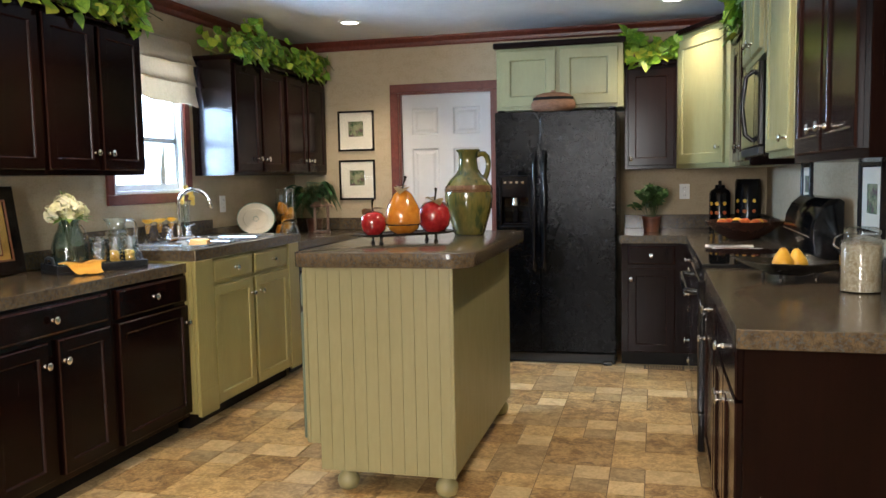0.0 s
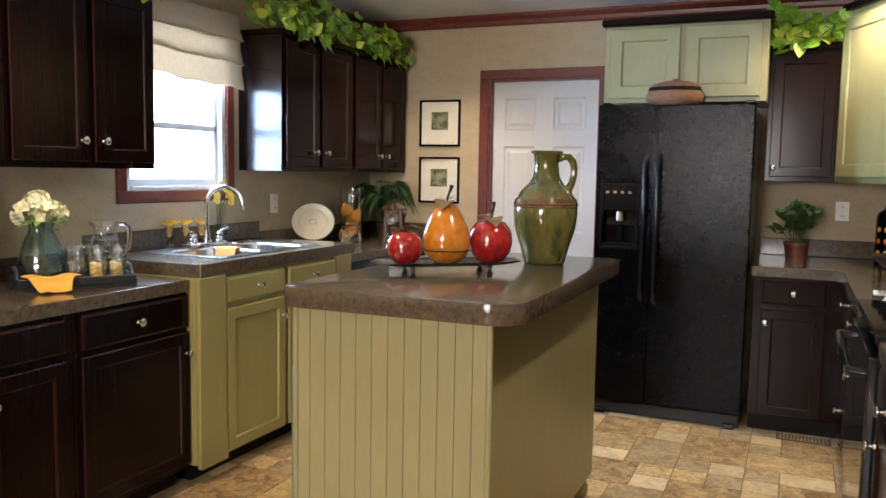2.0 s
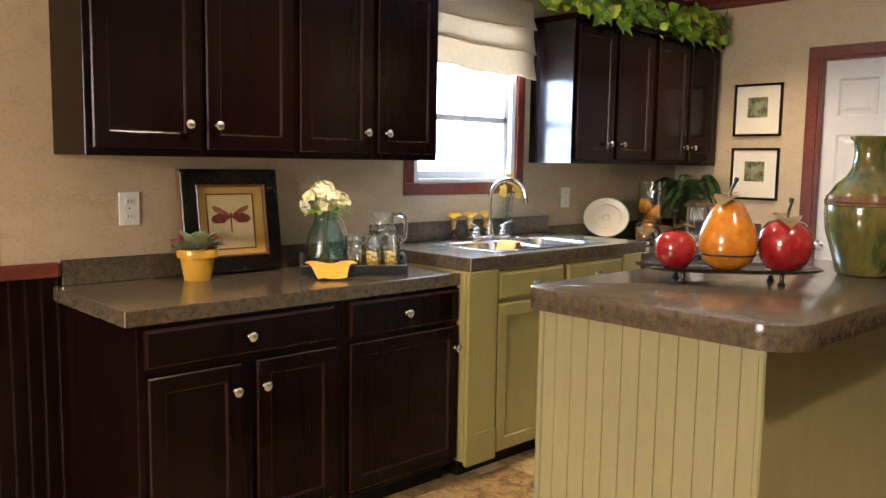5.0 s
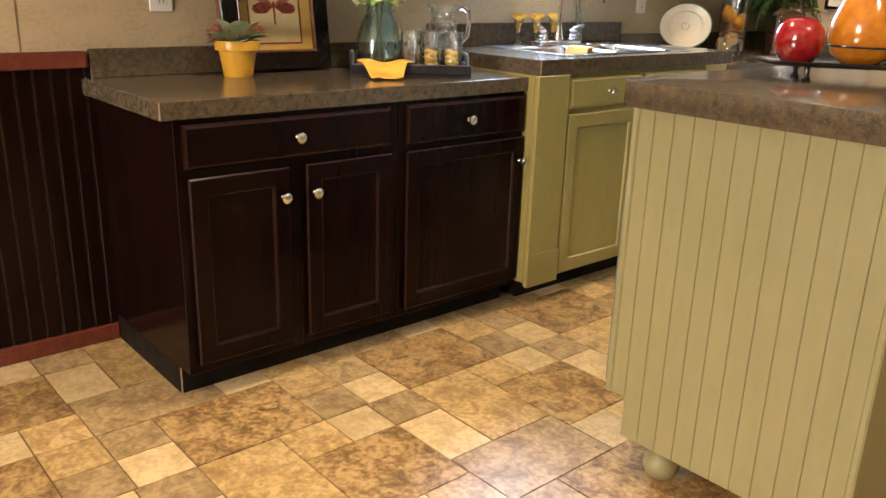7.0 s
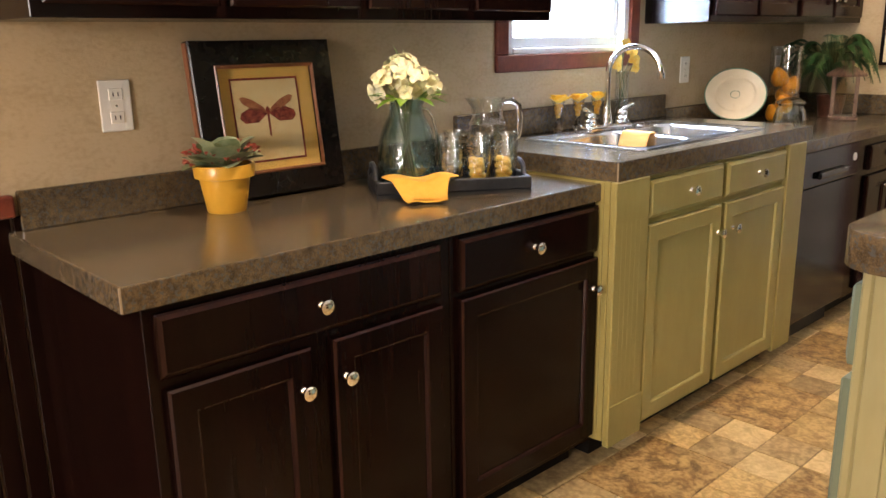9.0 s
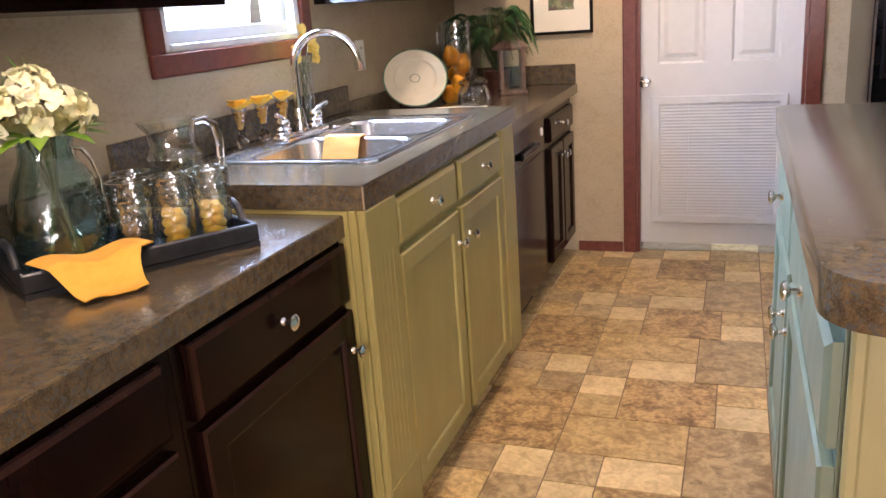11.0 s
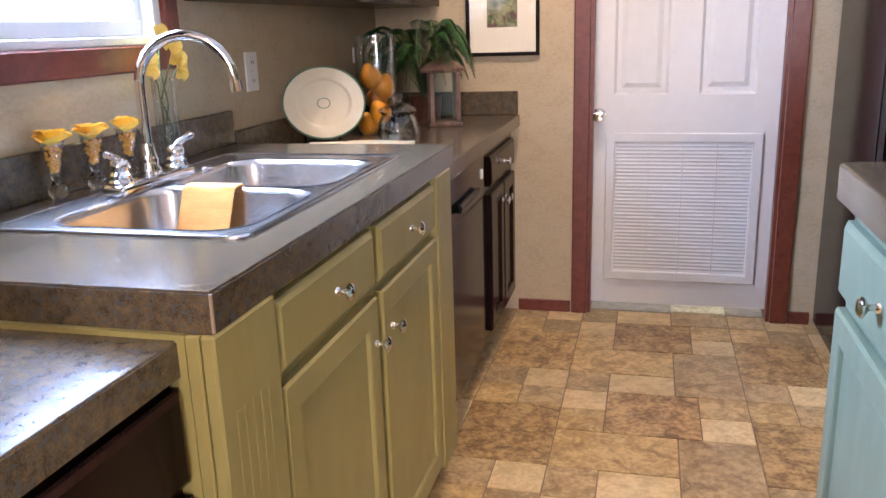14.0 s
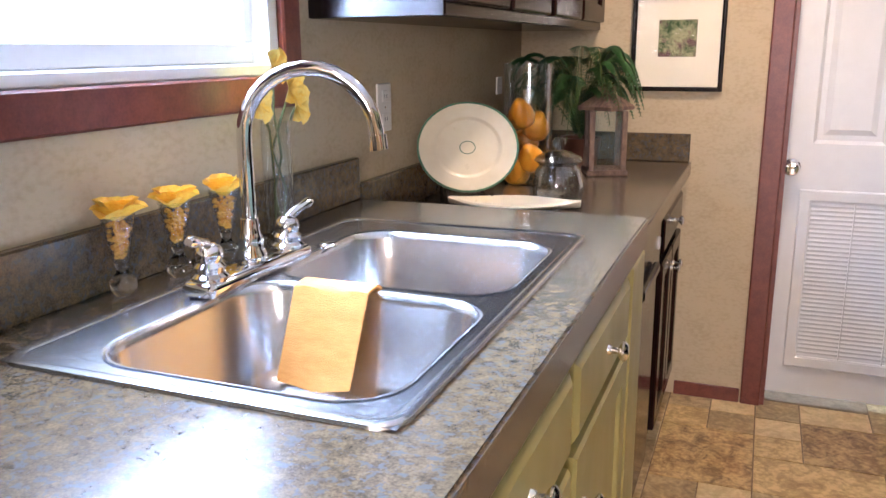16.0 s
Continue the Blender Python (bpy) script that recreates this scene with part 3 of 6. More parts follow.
# panelled utility door
def utility_door():
    t = thing("door_1", pose(-1.915, WALL_Y + 0.05, 0.0), "white six-panel door with a louvred return-air grille", "door", kind="structure")
    w, h, zb = 0.78, 2.03, 0.042
    xs = [0, 0.092, 0.32, 0.446, 0.674, w]
    zs = [zb, 0.90, 0.985, 1.58, 1.69, 1.915, h]
    bm = bmesh.new()
    for i in range(5):
        for k in range(6):
            if i in (1, 3) and k in (2, 4):
                continue
            box(xs[i], xs[i + 1], 0, 0.04, zs[k], zs[k + 1], bm=bm)
    part("leaf", bm, M_WHITE, t)
    part("core_board", box(0.003, w - 0.003, 0.015, 0.037, zb + 0.003, h - 0.003), M_WHITE, t)
    for i in (1, 3):
        for k in (2, 4):
            x0, x1, z0, z1 = xs[i], xs[i + 1], zs[k], zs[k + 1]
            b, lp = ring_slab([(x0, x1, z0, z1, 0.0), (x0 + 0.012, x1 - 0.012, z0 + 0.012, z1 - 0.012, 0.010), (x0 + 0.03, x1 - 0.03, z0 + 0.03, z1 - 0.03, 0.010), (x0 + 0.05, x1 - 0.05, z0 + 0.05, z1 - 0.05, 0.003)])
            b.faces.new(lp[-1])
            bmesh.ops.recalc_face_normals(b, faces=b.faces)
            bmesh.ops.reverse_faces(b, faces=[f for f in b.faces if f.normal.y > 0.5])
            part("panel", b, M_WHITE, t)
    vx0, vx1, vz0, vz1 = 0.064, 0.716, 0.155, 0.822
    g = part("grille", ring_frame(vx0, vx1, vz0, vz1, 0.042, -0.014, -0.001), M_WHITE, t, "white metal return-air grille")
    ix0, ix1, iz0, iz1 = vx0 + 0.042, vx1 - 0.042, vz0 + 0.042, vz1 - 0.042
    part("back_plate", box(ix0, ix1, -0.002, -0.0005, iz0, iz1), M_WHITE, g)
    n = 36
    sl = box(ix0, ix1, -0.0012, 0.0008, 0, 0.0168)
    bmesh.ops.transform(sl, matrix=Matrix.Rotation(radians(-28), 4, "X"), verts=sl.verts)
    me = mesh(sl, "slat")
    me.materials.append(M_WHITE)
    for k in range(n):
        s = new("slat", me)
        s.parent, s.matrix_basis = g, Matrix.Translation((0, -0.005, iz0 + (iz1 - iz0) * k / n + 0.002))
    for u in (0.25, 0.5, 0.75):
        xx = ix0 + (ix1 - ix0) * u
        part("mullion", box(xx - 0.002, xx + 0.002, -0.0125, -0.002, iz0, iz1), M_WHITE, g)
    back = Matrix.Rotation(radians(90), 3, "X")
    k = part("door_knob", lathe([(0, 0), (0.032, 0), (0.03, 0.006), (0.012, 0.012), (0.011, 0.03), (0.024, 0.036), (0.028, 0.048), (0.022, 0.06), (0, 0.064)], 20, turn=back), M_CHROME, t, "polished chrome door knob", smooth=50)
    k.matrix_basis = Matrix.Translation((0.03, 0, 0.90))


def ring_frame(x0, x1, z0, z1, s, ya, yb):
    bm, lp = ring_slab([(x0, x1, z0, z1, yb), (x0, x1, z0, z1, ya + 0.004), (x0 + 0.004, x1 - 0.004, z0 + 0.004, z1 - 0.004, ya), (x0 + s - 0.006, x1 - s + 0.006, z0 + s - 0.006, z1 - s + 0.006, ya), (x0 + s, x1 - s, z0 + s, z1 - s, ya + 0.005), (x0 + s, x1 - s, z0 + s, z1 - s, yb)])
    for i in range(4):
        j = (i + 1) % 4
        bm.faces.new((lp[-1][i], lp[-1][j], lp[0][j], lp[0][i]))
    bmesh.ops.recalc_face_normals(bm, faces=bm.faces)
    return bm


utility_door()
cas = thing("door_casing", pose(0, WALL_Y, 0), "dark red mahogany casing round the white door", "casing", kind="structure")
for b in ((-1.99, -1.92, -0.018, 0, 0, 2.04), (-1.13, -1.06, -0.018, 0, 0, 2.04), (-1.99, -1.06, -0.018, 0, 2.04, 2.108)):
    part("casing_board", box(*b, 0.005, seg=2), M_TRIM, cas)
for b in ((-1.92, -1.905, 0, 0.14, 0, 2.04), (-1.145, -1.13, 0, 0.14, 0, 2.04), (-1.905, -1.145, 0, 0.14, 2.025, 2.04)):
    part("jamb", box(*b), M_TRIM, cas)


def downlight(x, y):
    t = thing("downlight", pose(x, y, CEIL), "white recessed ceiling downlight, lit; four of the six are added", "ceiling light", "ceiling downlights")
    part("trim_ring", lathe([(0.062, -0.001), (0.09, -0.001), (0.092, -0.006), (0.066, -0.01), (0.062, -0.006), (0.062, -0.001)], 32), M_VINYL, t, smooth=40)
    part("lens", lathe([(0, -0.003), (0.0615, -0.003), (0.0615, -0.001), (0, -0.001)], 32), M_DOWN, t, "warm glowing lens")
    d = bpy.data.lights.new("downlight_lamp", "SPOT")
    d.energy, d.spot_size, d.spot_blend, d.color, d.shadow_soft_size = 102, radians(125), 0.7, (1.0, 0.80, 0.56), 0.06
    lamp = new("downlight_lamp", d)
    lamp.matrix_world = look((x, y, CEIL - 0.03), (x, y, 0))


# First two are visible; the other four are added to light the room.
for x, y in ((-2.03, 6.0), (0.25, 5.98), (-1.9, 3.3), (0.1, 3.4), (-1.9, 1.2), (0.6, 0.8)):
    downlight(x, y)

# ---- base cabinets, west run ----
FX = -2.262                                # face of the dark base cabinets
c = thing("base_cabinet", pose(FX, 2.675, 0, 0, 0, 90), "espresso wood base cabinet with one drawer above two doors", "cabinet", "espresso base cabinets")
carcass(c, 0.775, 0.60, 0, 0.8635, M_DARK, 0.09)
part("corner_strip", box(-0.001, 0.004, 0.0735, 0.0748, 0.0, 0.088), M_LAMEDGE, c, "pale strip at the corner")
drawer(c, 0.018, 0.738, 0.720, 0.848, M_DARK, (0.379,), M_EDGE)
door(c, 0.028, 0.35, 0.122, 0.695, M_DARK, (0.323, 0.605), edge=M_EDGE)
door(c, 0.408, 0.738, 0.122, 0.695, M_DARK, (0.435, 0.605), edge=M_EDGE)
c = thing("base_cabinet", pose(FX, 3.452, 0, 0, 0, 90), "espresso wood base cabinet with a drawer above one door", "cabinet", "espresso base cabinets")
carcass(c, 0.600, 0.60, 0, 0.8635, M_DARK, 0.09)
drawer(c, 0.024, 0.597, 0.712, 0.85, M_DARK, (0.301,), M_EDGE)
door(c, 0.026, 0.597, 0.115, 0.693, M_DARK, (0.574, 0.602), edge=M_EDGE)

# sink cabinet
GX = -2.215
c = thing("sink_cabinet", pose(GX, 4.054, 0, 0, 0, 90), "olive painted sink cabinet with fluted pilaster, two drawers and two doors", "cabinet")
part("body", box(0, 1.282, 0.0, 0.02, 0.10, 0.9215, 0.002), M_GREEN, c)
part("side", box(0, 0.02, 0.0201, 0.64, 0.10, 0.9215), M_GREEN, c)
part("side", box(1.262, 1.282, 0.0201, 0.64, 0.10, 0.9215), M_GREEN, c)
part("floor_board", box(0.0201, 1.2619, 0.0201, 0.64, 0.10, 0.118), M_GREEN, c)
part("toe_kick", box(0.06, 1.262, 0.09, 0.63, 0, 0.099), M_KICK, c)
bm = box(0.0, 0.178, -0.022, -0.0005, 0.085, 0.9215, 0.004)
p = part("pilaster", bm, M_GREEN, c, "fluted olive pilaster")
for i in range(5):
    xx = 0.042 + i * 0.024
    part("flute", box(xx - 0.006, xx + 0.006, -0.0228, -0.0221, 0.24, 0.80, 0.0003), M_GREEN, p)
part("plinth", box(-0.001, 0.179, -0.0255, -0.0221, 0.085, 0.222, 0.0012), M_GREEN, p)
part("pilaster", box(1.128, 1.282, -0.022, -0.0005, 0.085, 0.9215, 0.004), M_GREEN, c)
drawer(c, 0.188, 0.637, 0.785, 0.905, M_GREEN, (0.422,))
drawer(c, 0.668, 1.12, 0.785, 0.905, M_GREEN, (0.894,))
door(c, 0.188, 0.637, 0.105, 0.765, M_GREEN, (0.614, 0.67))
door(c, 0.668, 1.12, 0.105, 0.765, M_GREEN, (0.720, 0.67))

# dishwasher and far cabinet
d = thing("dishwasher", pose(FX, 5.40, 0, 0, 0, 90), "black built-in dishwasher with a control strip and pocket handle", "dishwasher")
part("tub", box(0, 0.62, 0.03, 0.58, 0.10, 0.86), M_RUBBER, d)
part("door_panel", box(0.005, 0.615, -0.02, 0.028, 0.115, 0.70, 0.006, seg=2), M_DISHW, d)
ctl = part("control_strip", box(0.005, 0.615, -0.026, 0.028, 0.705, 0.855, 0.006, seg=2), M_BLACK, d)
part("handle", box(0.16, 0.46, -0.046, -0.0265, 0.735, 0.765, 0.008, seg=2), M_BLACK, ctl)
part("badge", lathe([(0, 0), (0.018, 0), (0.018, 0.004), (0, 0.004)], 16, turn=Matrix.Rotation(radians(90), 3, "X"), at=(0.565, -0.0262, 0.79)), M_VINYL, ctl, "round pale button")
part("kick_plate", box(0.01, 0.61, 0.05, 0.07, 0.0, 0.099), M_RUBBER, d)
c = thing("base_cabinet", pose(FX, 6.04, 0, 0, 0, 90), "espresso wood base cabinet with a drawer above two doors", "cabinet", "espresso base cabinets")
carcass(c, 0.725, 0.60, 0, 0.862, M_DARK, 0.09)
drawer(c, 0.15, 0.70, 0.70, 0.815, M_DARK, (0.42,), M_EDGE)
door(c, 0.15, 0.415, 0.115, 0.67, M_DARK, (0.39, 0.60), edge=M_EDGE)
door(c, 0.435, 0.70, 0.115, 0.67, M_DARK, (0.46, 0.60), edge=M_EDGE)


def worktop(name, pts, z1, thick, label):
    t = thing(name, pose(0, 0, 0), label, "worktop")
    part("slab", outline_slab(pts, z1 - thick, z1, 0.003), M_LAM, t)
    return t


def edge_band(t, x0, x1, y0, y1, z0, z1):
    """A glued laminate strip along an edge of a worktop."""
    part("edge_band", box(x0, x1, y0, y1, z0, z1), M_LAM, t)


def edge_seam(t, x, y, z0, z1):
    part("edge_seam", box(x - 0.0018, x + 0.0018, y - 0.0018, y + 0.0018, z0, z1), M_LAMEDGE, t, "pale seam at the corner")


def rect(x0, x1, y0, y1):
    return [(x0, y0), (x1, y0), (x1, y1), (x0, y1)]


LOW_Z, SINK_Z, FAR_Z, R_Z, ISL_Z = 0.914, 0.978, 0.91, 0.915, 1.034
wt = worktop("worktop", rect(WALL_X, -2.248, 2.637, 4.062), LOW_Z, 0.05, "brown speckled laminate worktop on the espresso cabinets")
edge_band(wt, -2.2479, -2.2463, 2.6371, 4.062, LOW_Z - 0.05, LOW_Z - 0.003)
edge_band(wt, WALL_X, -2.248, 2.6352, 2.6369, LOW_Z - 0.05, LOW_Z - 0.003)
edge_seam(wt, -2.2475, 2.6368, LOW_Z - 0.049, LOW_Z - 0.002)
worktop("worktop", rect(WALL_X, -2.225, 5.385, 6.785), FAR_Z, 0.05, "brown speckled laminate worktop beside the sink")
for nm, b in (("backsplash", (WALL_X, WALL_X + 0.02, 2.665, 4.062, LOW_Z, 1.006)), ("backsplash", (WALL_X, WALL_X + 0.02, 4.0645, 5.38, SINK_Z, 1.075)), ("backsplash", (WALL_X, WALL_X + 0.02, 5.385, 6.765, FAR_Z, 1.012)), ("backsplash", (WALL_X, -2.232, WALL_Y - 0.022, WALL_Y - 0.002, FAR_Z, 1.012))):
    solid(nm, box(*b, 0.003), M_LAM, "brown speckled laminate backsplash strip against the wall", "backsplash")

# worktop with the sink cut out
SX0, SX1, SY0, SY1 = -2.772, -2.280, 4.318, 5.160   # rim of the sink
MID = 4.714                                # divider between the bowls
def sink_worktop():
    x0, x1, y0, y1 = WALL_X, -2.197, 4.0645, 5.38
    hx0, hx1, hy0, hy1 = SX0 + 0.07, SX1 - 0.02, SY0 + 0.02, SY1 - 0.07
    xs, ys = [x0, hx0, hx1, x1], [y0, hy0, hy1, y1]
    bm = bmesh.new()
    v = {(i, k, s): bm.verts.new((xs[i], ys[k], SINK_Z - 0.056 * s)) for i in range(4) for k in range(4) for s in (0, 1)}
    for i in range(3):
        for k in range(3):
            if (i, k) == (1, 1):
                continue
            bm.faces.new((v[i, k, 0], v[i + 1, k, 0], v[i + 1, k + 1, 0], v[i, k + 1, 0]))
            bm.faces.new((v[i, k, 1], v[i, k + 1, 1], v[i + 1, k + 1, 1], v[i + 1, k, 1]))
    for i in range(3):
        for k in (0, 3):
            bm.faces.new((v[i, k, 0], v[i, k, 1], v[i + 1, k, 1], v[i + 1, k, 0]))
            bm.faces.new((v[k, i, 0], v[k, i, 1], v[k, i + 1, 1], v[k, i + 1, 0]))
    for a, b in (((1, 1), (2, 1)), ((2, 1), (2, 2)), ((2, 2), (1, 2)), ((1, 2), (1, 1))):
        bm.faces.new((v[(*a, 0)], v[(*b, 0)], v[(*b, 1)], v[(*a, 1)]))
    bmesh.ops.recalc_face_normals(bm, faces=bm.faces)
    outer = [e for e in bm.edges if all(abs(w.co.x - x1) < 1e-4 for w in e.verts) or all(abs(w.co.y - y0) < 1e-4 for w in e.verts) and abs(e.verts[0].co.z - e.verts[1].co.z) < 1e-4]
    bmesh.ops.bevel(bm, geom=outer, offset=0.003, segments=2, affect="EDGES")
    t = thing("worktop", pose(0, 0, 0), "raised brown speckled laminate worktop round the sink", "worktop")
    part("slab", bm, M_LAM, t)
    edge_band(t, x1 + 0.0001, x1 + 0.0017, y0, y1, SINK_Z - 0.056, SINK_Z - 0.003)
    edge_band(t, x0, x1, y0 - 0.0017, y0 - 0.0001, SINK_Z - 0.056, SINK_Z - 0.003)
    edge_seam(t, x1, y0, SINK_Z - 0.055, SINK_Z - 0.002)


sink_worktop()


def rrect(x0, x1, y0, y1, r, z, n=6):
    pts = arc(x1 - r, y1 - r, r, 0, 90, n) + arc(x0 + r, y1 - r, r, 90, 180, n) + arc(x0 + r, y0 + r, r, 180, 270, n) + arc(x1 - r, y0 + r, r, 270, 360, n)
    return [(x, y, z) for x, y in pts]


def loops_skin(bm, loops, close_last=False):
    vs = [[bm.verts.new(p) for p in lp] for lp in loops]
    n = len(vs[0])
    for a, b in zip(vs, vs[1:]):
        for i in range(n):
            bm.faces.new((a[i], a[(i + 1) % n], b[(i + 1) % n], b[i]))
    if close_last:
        bm.faces.new(vs[-1])
    return vs


def sink():
    t = thing("sink", pose(0, 0, SINK_Z), "double-bowl brushed stainless steel sink set in the worktop", "sink")
    bowls = [(SX0 + 0.085, SX1 - 0.032, SY0 + 0.035, MID - 0.015), (SX0 + 0.085, SX1 - 0.032, MID + 0.015, SY1 - 0.09)]
    # rim: a skin from the outer edge to both bowls, built as strips on a grid
    bm = bmesh.new()
    xs = [SX0, bowls[0][0], bowls[0][1], SX1]
    ys = [SY0, bowls[0][2], bowls[0][3], bowls[1][2], bowls[1][3], SY1]
    g = {(i, k): bm.verts.new((x, y, 0.004 if 0 < i < 3 or 0 < k < 5 else 0.003)) for i, x in enumerate(xs) for k, y in enumerate(ys)}
    for i in range(3):
        for k in range(5):
            if i == 1 and k in (1, 3):
                continue
            bm.faces.new((g[i, k], g[i + 1, k], g[i + 1, k + 1], g[i, k + 1]))
    # corner fillets of the bowls
    for x0, x1, y0, y1 in bowls:
        r = 0.07
        for cx, cy, a0, px, py in ((x1 - r, y1 - r, 0, x1, y1), (x0 + r, y1 - r, 90, x0, y1), (x0 + r, y0 + r, 180, x0, y0), (x1 - r, y0 + r, 270, x1, y0)):
            a = arc(cx, cy, r, a0, a0 + 90, 6)
            vs = [bm.verts.new((x, y, 0.0042)) for x, y in a]
            c0 = bm.verts.new((px, py, 0.0042))
            for p, q in zip(vs, vs[1:]):
                bm.faces.new((c0, q, p))
    bmesh.ops.recalc_face_normals(bm, faces=bm.faces)
    for f in bm.faces:
        if f.normal.z < 0:
            f.normal_flip()
    part("rim", bm, M_STEEL, t, "brushed steel rim")
    lip = bmesh.new()
    loops_skin(lip, [rrect(SX0 - 0.004, SX1 + 0.004, SY0 - 0.004, SY1 + 0.004, 0.035, 0.0005), rrect(SX0 - 0.003, SX1 + 0.003, SY0 - 0.003, SY1 + 0.003, 0.035, 0.005), rrect(SX0 + 0.004, SX1 - 0.004, SY0 + 0.004, SY1 - 0.004, 0.03, 0.0068), rrect(SX0 + 0.012, SX1 - 0.012, SY0 + 0.012, SY1 - 0.012, 0.025, 0.0045), rrect(SX0 + 0.012, SX1 - 0.012, SY0 + 0.012, SY1 - 0.012, 0.025, 0.0005)])
    bmesh.ops.recalc_face_normals(lip, faces=lip.faces)
    part("rolled_edge", lip, M_STEEL, t, smooth=60)
    for x0, x1, y0, y1 in bowls:
        b = bmesh.new()
        loops_skin(b, [rrect(x0 - 0.006, x1 + 0.006, y0 - 0.006, y1 + 0.006, 0.074, 0.0055), rrect(x0, x1, y0, y1, 0.07, 0.0035), rrect(x0 + 0.004, x1 - 0.004, y0 + 0.004, y1 - 0.004, 0.068, -0.01), rrect(x0 + 0.012, x1 - 0.012, y0 + 0.012, y1 - 0.012, 0.066, -0.12), rrect(x0 + 0.022, x1 - 0.022, y0 + 0.022, y1 - 0.022, 0.06, -0.148), rrect(x0 + 0.045, x1 - 0.045, y0 + 0.045, y1 - 0.045, 0.045, -0.16)], True)
        bmesh.ops.recalc_face_normals(b, faces=b.faces)
        bmesh.ops.reverse_faces(b, faces=b.faces)
        bowl = part("bowl", b, M_STEEL, t, "deep rounded steel bowl", smooth=60)
        part("drain", lathe([(0, -0.158), (0.03, -0.158), (0.042, -0.156), (0.044, -0.159), (0, -0.1595)], 20, at=((x0 + x1) / 2, (y0 + y1) / 2, 0)), M_CHROME, bowl, smooth=40)
    part("hole_cover", lathe([(0, 0.012), (0.014, 0.011), (0.019, 0.006), (0.019, 0.004), (0, 0.004)], 16, at=(-2.69, 4.925, 0)), M_CHROME, t, smooth=50)


sink()


def faucet():
    fx, fy = -2.70, 4.712
    t = thing("faucet", pose(fx, fy, SINK_Z + 0.0045), "chrome gooseneck kitchen faucet with two lever handles", "faucet")
    part("base_plate", box(-0.028, 0.028, -0.135, 0.135, 0, 0.024, 0.01, seg=3), M_CHROME, t, smooth=40)
    part("spout_collar", lathe([(0, 0.024), (0.022, 0.024), (0.024, 0.035), (0.018, 0.045), (0.02, 0.055), (0.0155, 0.07), (0.0135, 0.09), (0, 0.09)], 20), M_CHROME, t, smooth=50)
    R0 = 0.098
    pts = [(0, 0, 0.085 + 0.127 * i / 5) for i in range(6)]
    for i in range(1, 15):
        a = math.pi * 0.97 * i / 14
        pts.append((R0 * (1 - math.cos(a)) * 0.952, R0 * (1 - math.cos(a)) * 0.305, 0.212 + R0 * math.sin(a)))
    e = Vector(pts[-1])
    pts.append(tuple(e + Vector((0.001, 0.0005, -0.012))))
    part("spout", tube(pts, 0.0115, 14), M_CHROME, t, smooth=60)
    part("aerator", tube([tuple(e + Vector((0.001, 0.0005, -0.006))), tuple(e + Vector((0.003, 0.0015, -0.028)))], 0.0145, 14), M_CHROME, t, smooth=40)
    for s in (-1, 1):
        h = part("handle_base", lathe([(0, 0.02), (0.025, 0.02), (0.027, 0.028), (0.021, 0.033), (0.023, 0.042), (0.0175, 0.048), (0.021, 0.058), (0.018, 0.068), (0.01, 0.074), (0, 0.075)], 20, at=(0, s * 0.102, 0)), M_CHROME, t, smooth=50)
        part("lever", tube([(0, s * 0.102, 0.066), (0.004, s * 0.114, 0.076), (0.008, s * 0.135, 0.084), (0.012, s * 0.152, 0.088), (0.013, s * 0.159, 0.089)], [0.008, 0.009, 0.007, 0.009, 0.006], 10), M_CHROME, h, smooth=60)


faucet()
# ---- wall cabinets, west ----
UX = -2.575


def wall_cab(name, place, w, h, depth, mat, doors, label, edge=None, top=True, stile=0.052, group="", panel=False):
    t = thing(name, place, label, "cabinet", group)
    part("body", box(0, w, 0, depth, 0, h, 0.002), mat, t)
    for x0, x1, kx, kz in doors:
        door(t, x0, x1, 0.026, h - 0.022, mat, (kx, kz), edge=edge, stile=stile)
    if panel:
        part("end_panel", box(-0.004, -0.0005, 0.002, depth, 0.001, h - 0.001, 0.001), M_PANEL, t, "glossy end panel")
    if top:
        part("top_moulding", box(-0.0, w, -0.03, depth, h + 0.0005, h + 0.034, 0.006), M_DARK, t, "espresso top moulding")
    return t


UZ = 1.379
wall_cab("wall_cabinet", pose(UX, 2.655, UZ, 0, 0, 90), 0.80, 0.765, 0.298, M_DARK, ((0.02, 0.395, 0.345, 0.112), (0.42, 0.785, 0.457, 0.112)), "espresso wall cabinet with two framed doors", M_EDGE, group="espresso wall cabinets")
wall_cab("wall_cabinet", pose(UX, 3.456, UZ, 0, 0, 90), 0.756, 0.765, 0.298, M_DARK, ((0.012, 0.37, 0.333, 0.112), (0.402, 0.742, 0.445, 0.112)), "espresso wall cabinet beside the window", M_EDGE, group="espresso wall cabinets")
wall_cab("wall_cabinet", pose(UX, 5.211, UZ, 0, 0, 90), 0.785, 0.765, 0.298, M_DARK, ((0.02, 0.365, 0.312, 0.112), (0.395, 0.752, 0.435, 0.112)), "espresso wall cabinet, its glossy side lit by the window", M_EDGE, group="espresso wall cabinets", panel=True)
wall_cab("wall_cabinet", pose(UX, 5.998, UZ, 0, 0, 90), 0.785, 0.765, 0.298, M_DARK, ((0.02, 0.37, 0.335, 0.112), (0.4, 0.752, 0.44, 0.112)), "espresso wall cabinet in the corner", M_EDGE, group="espresso wall cabinets")

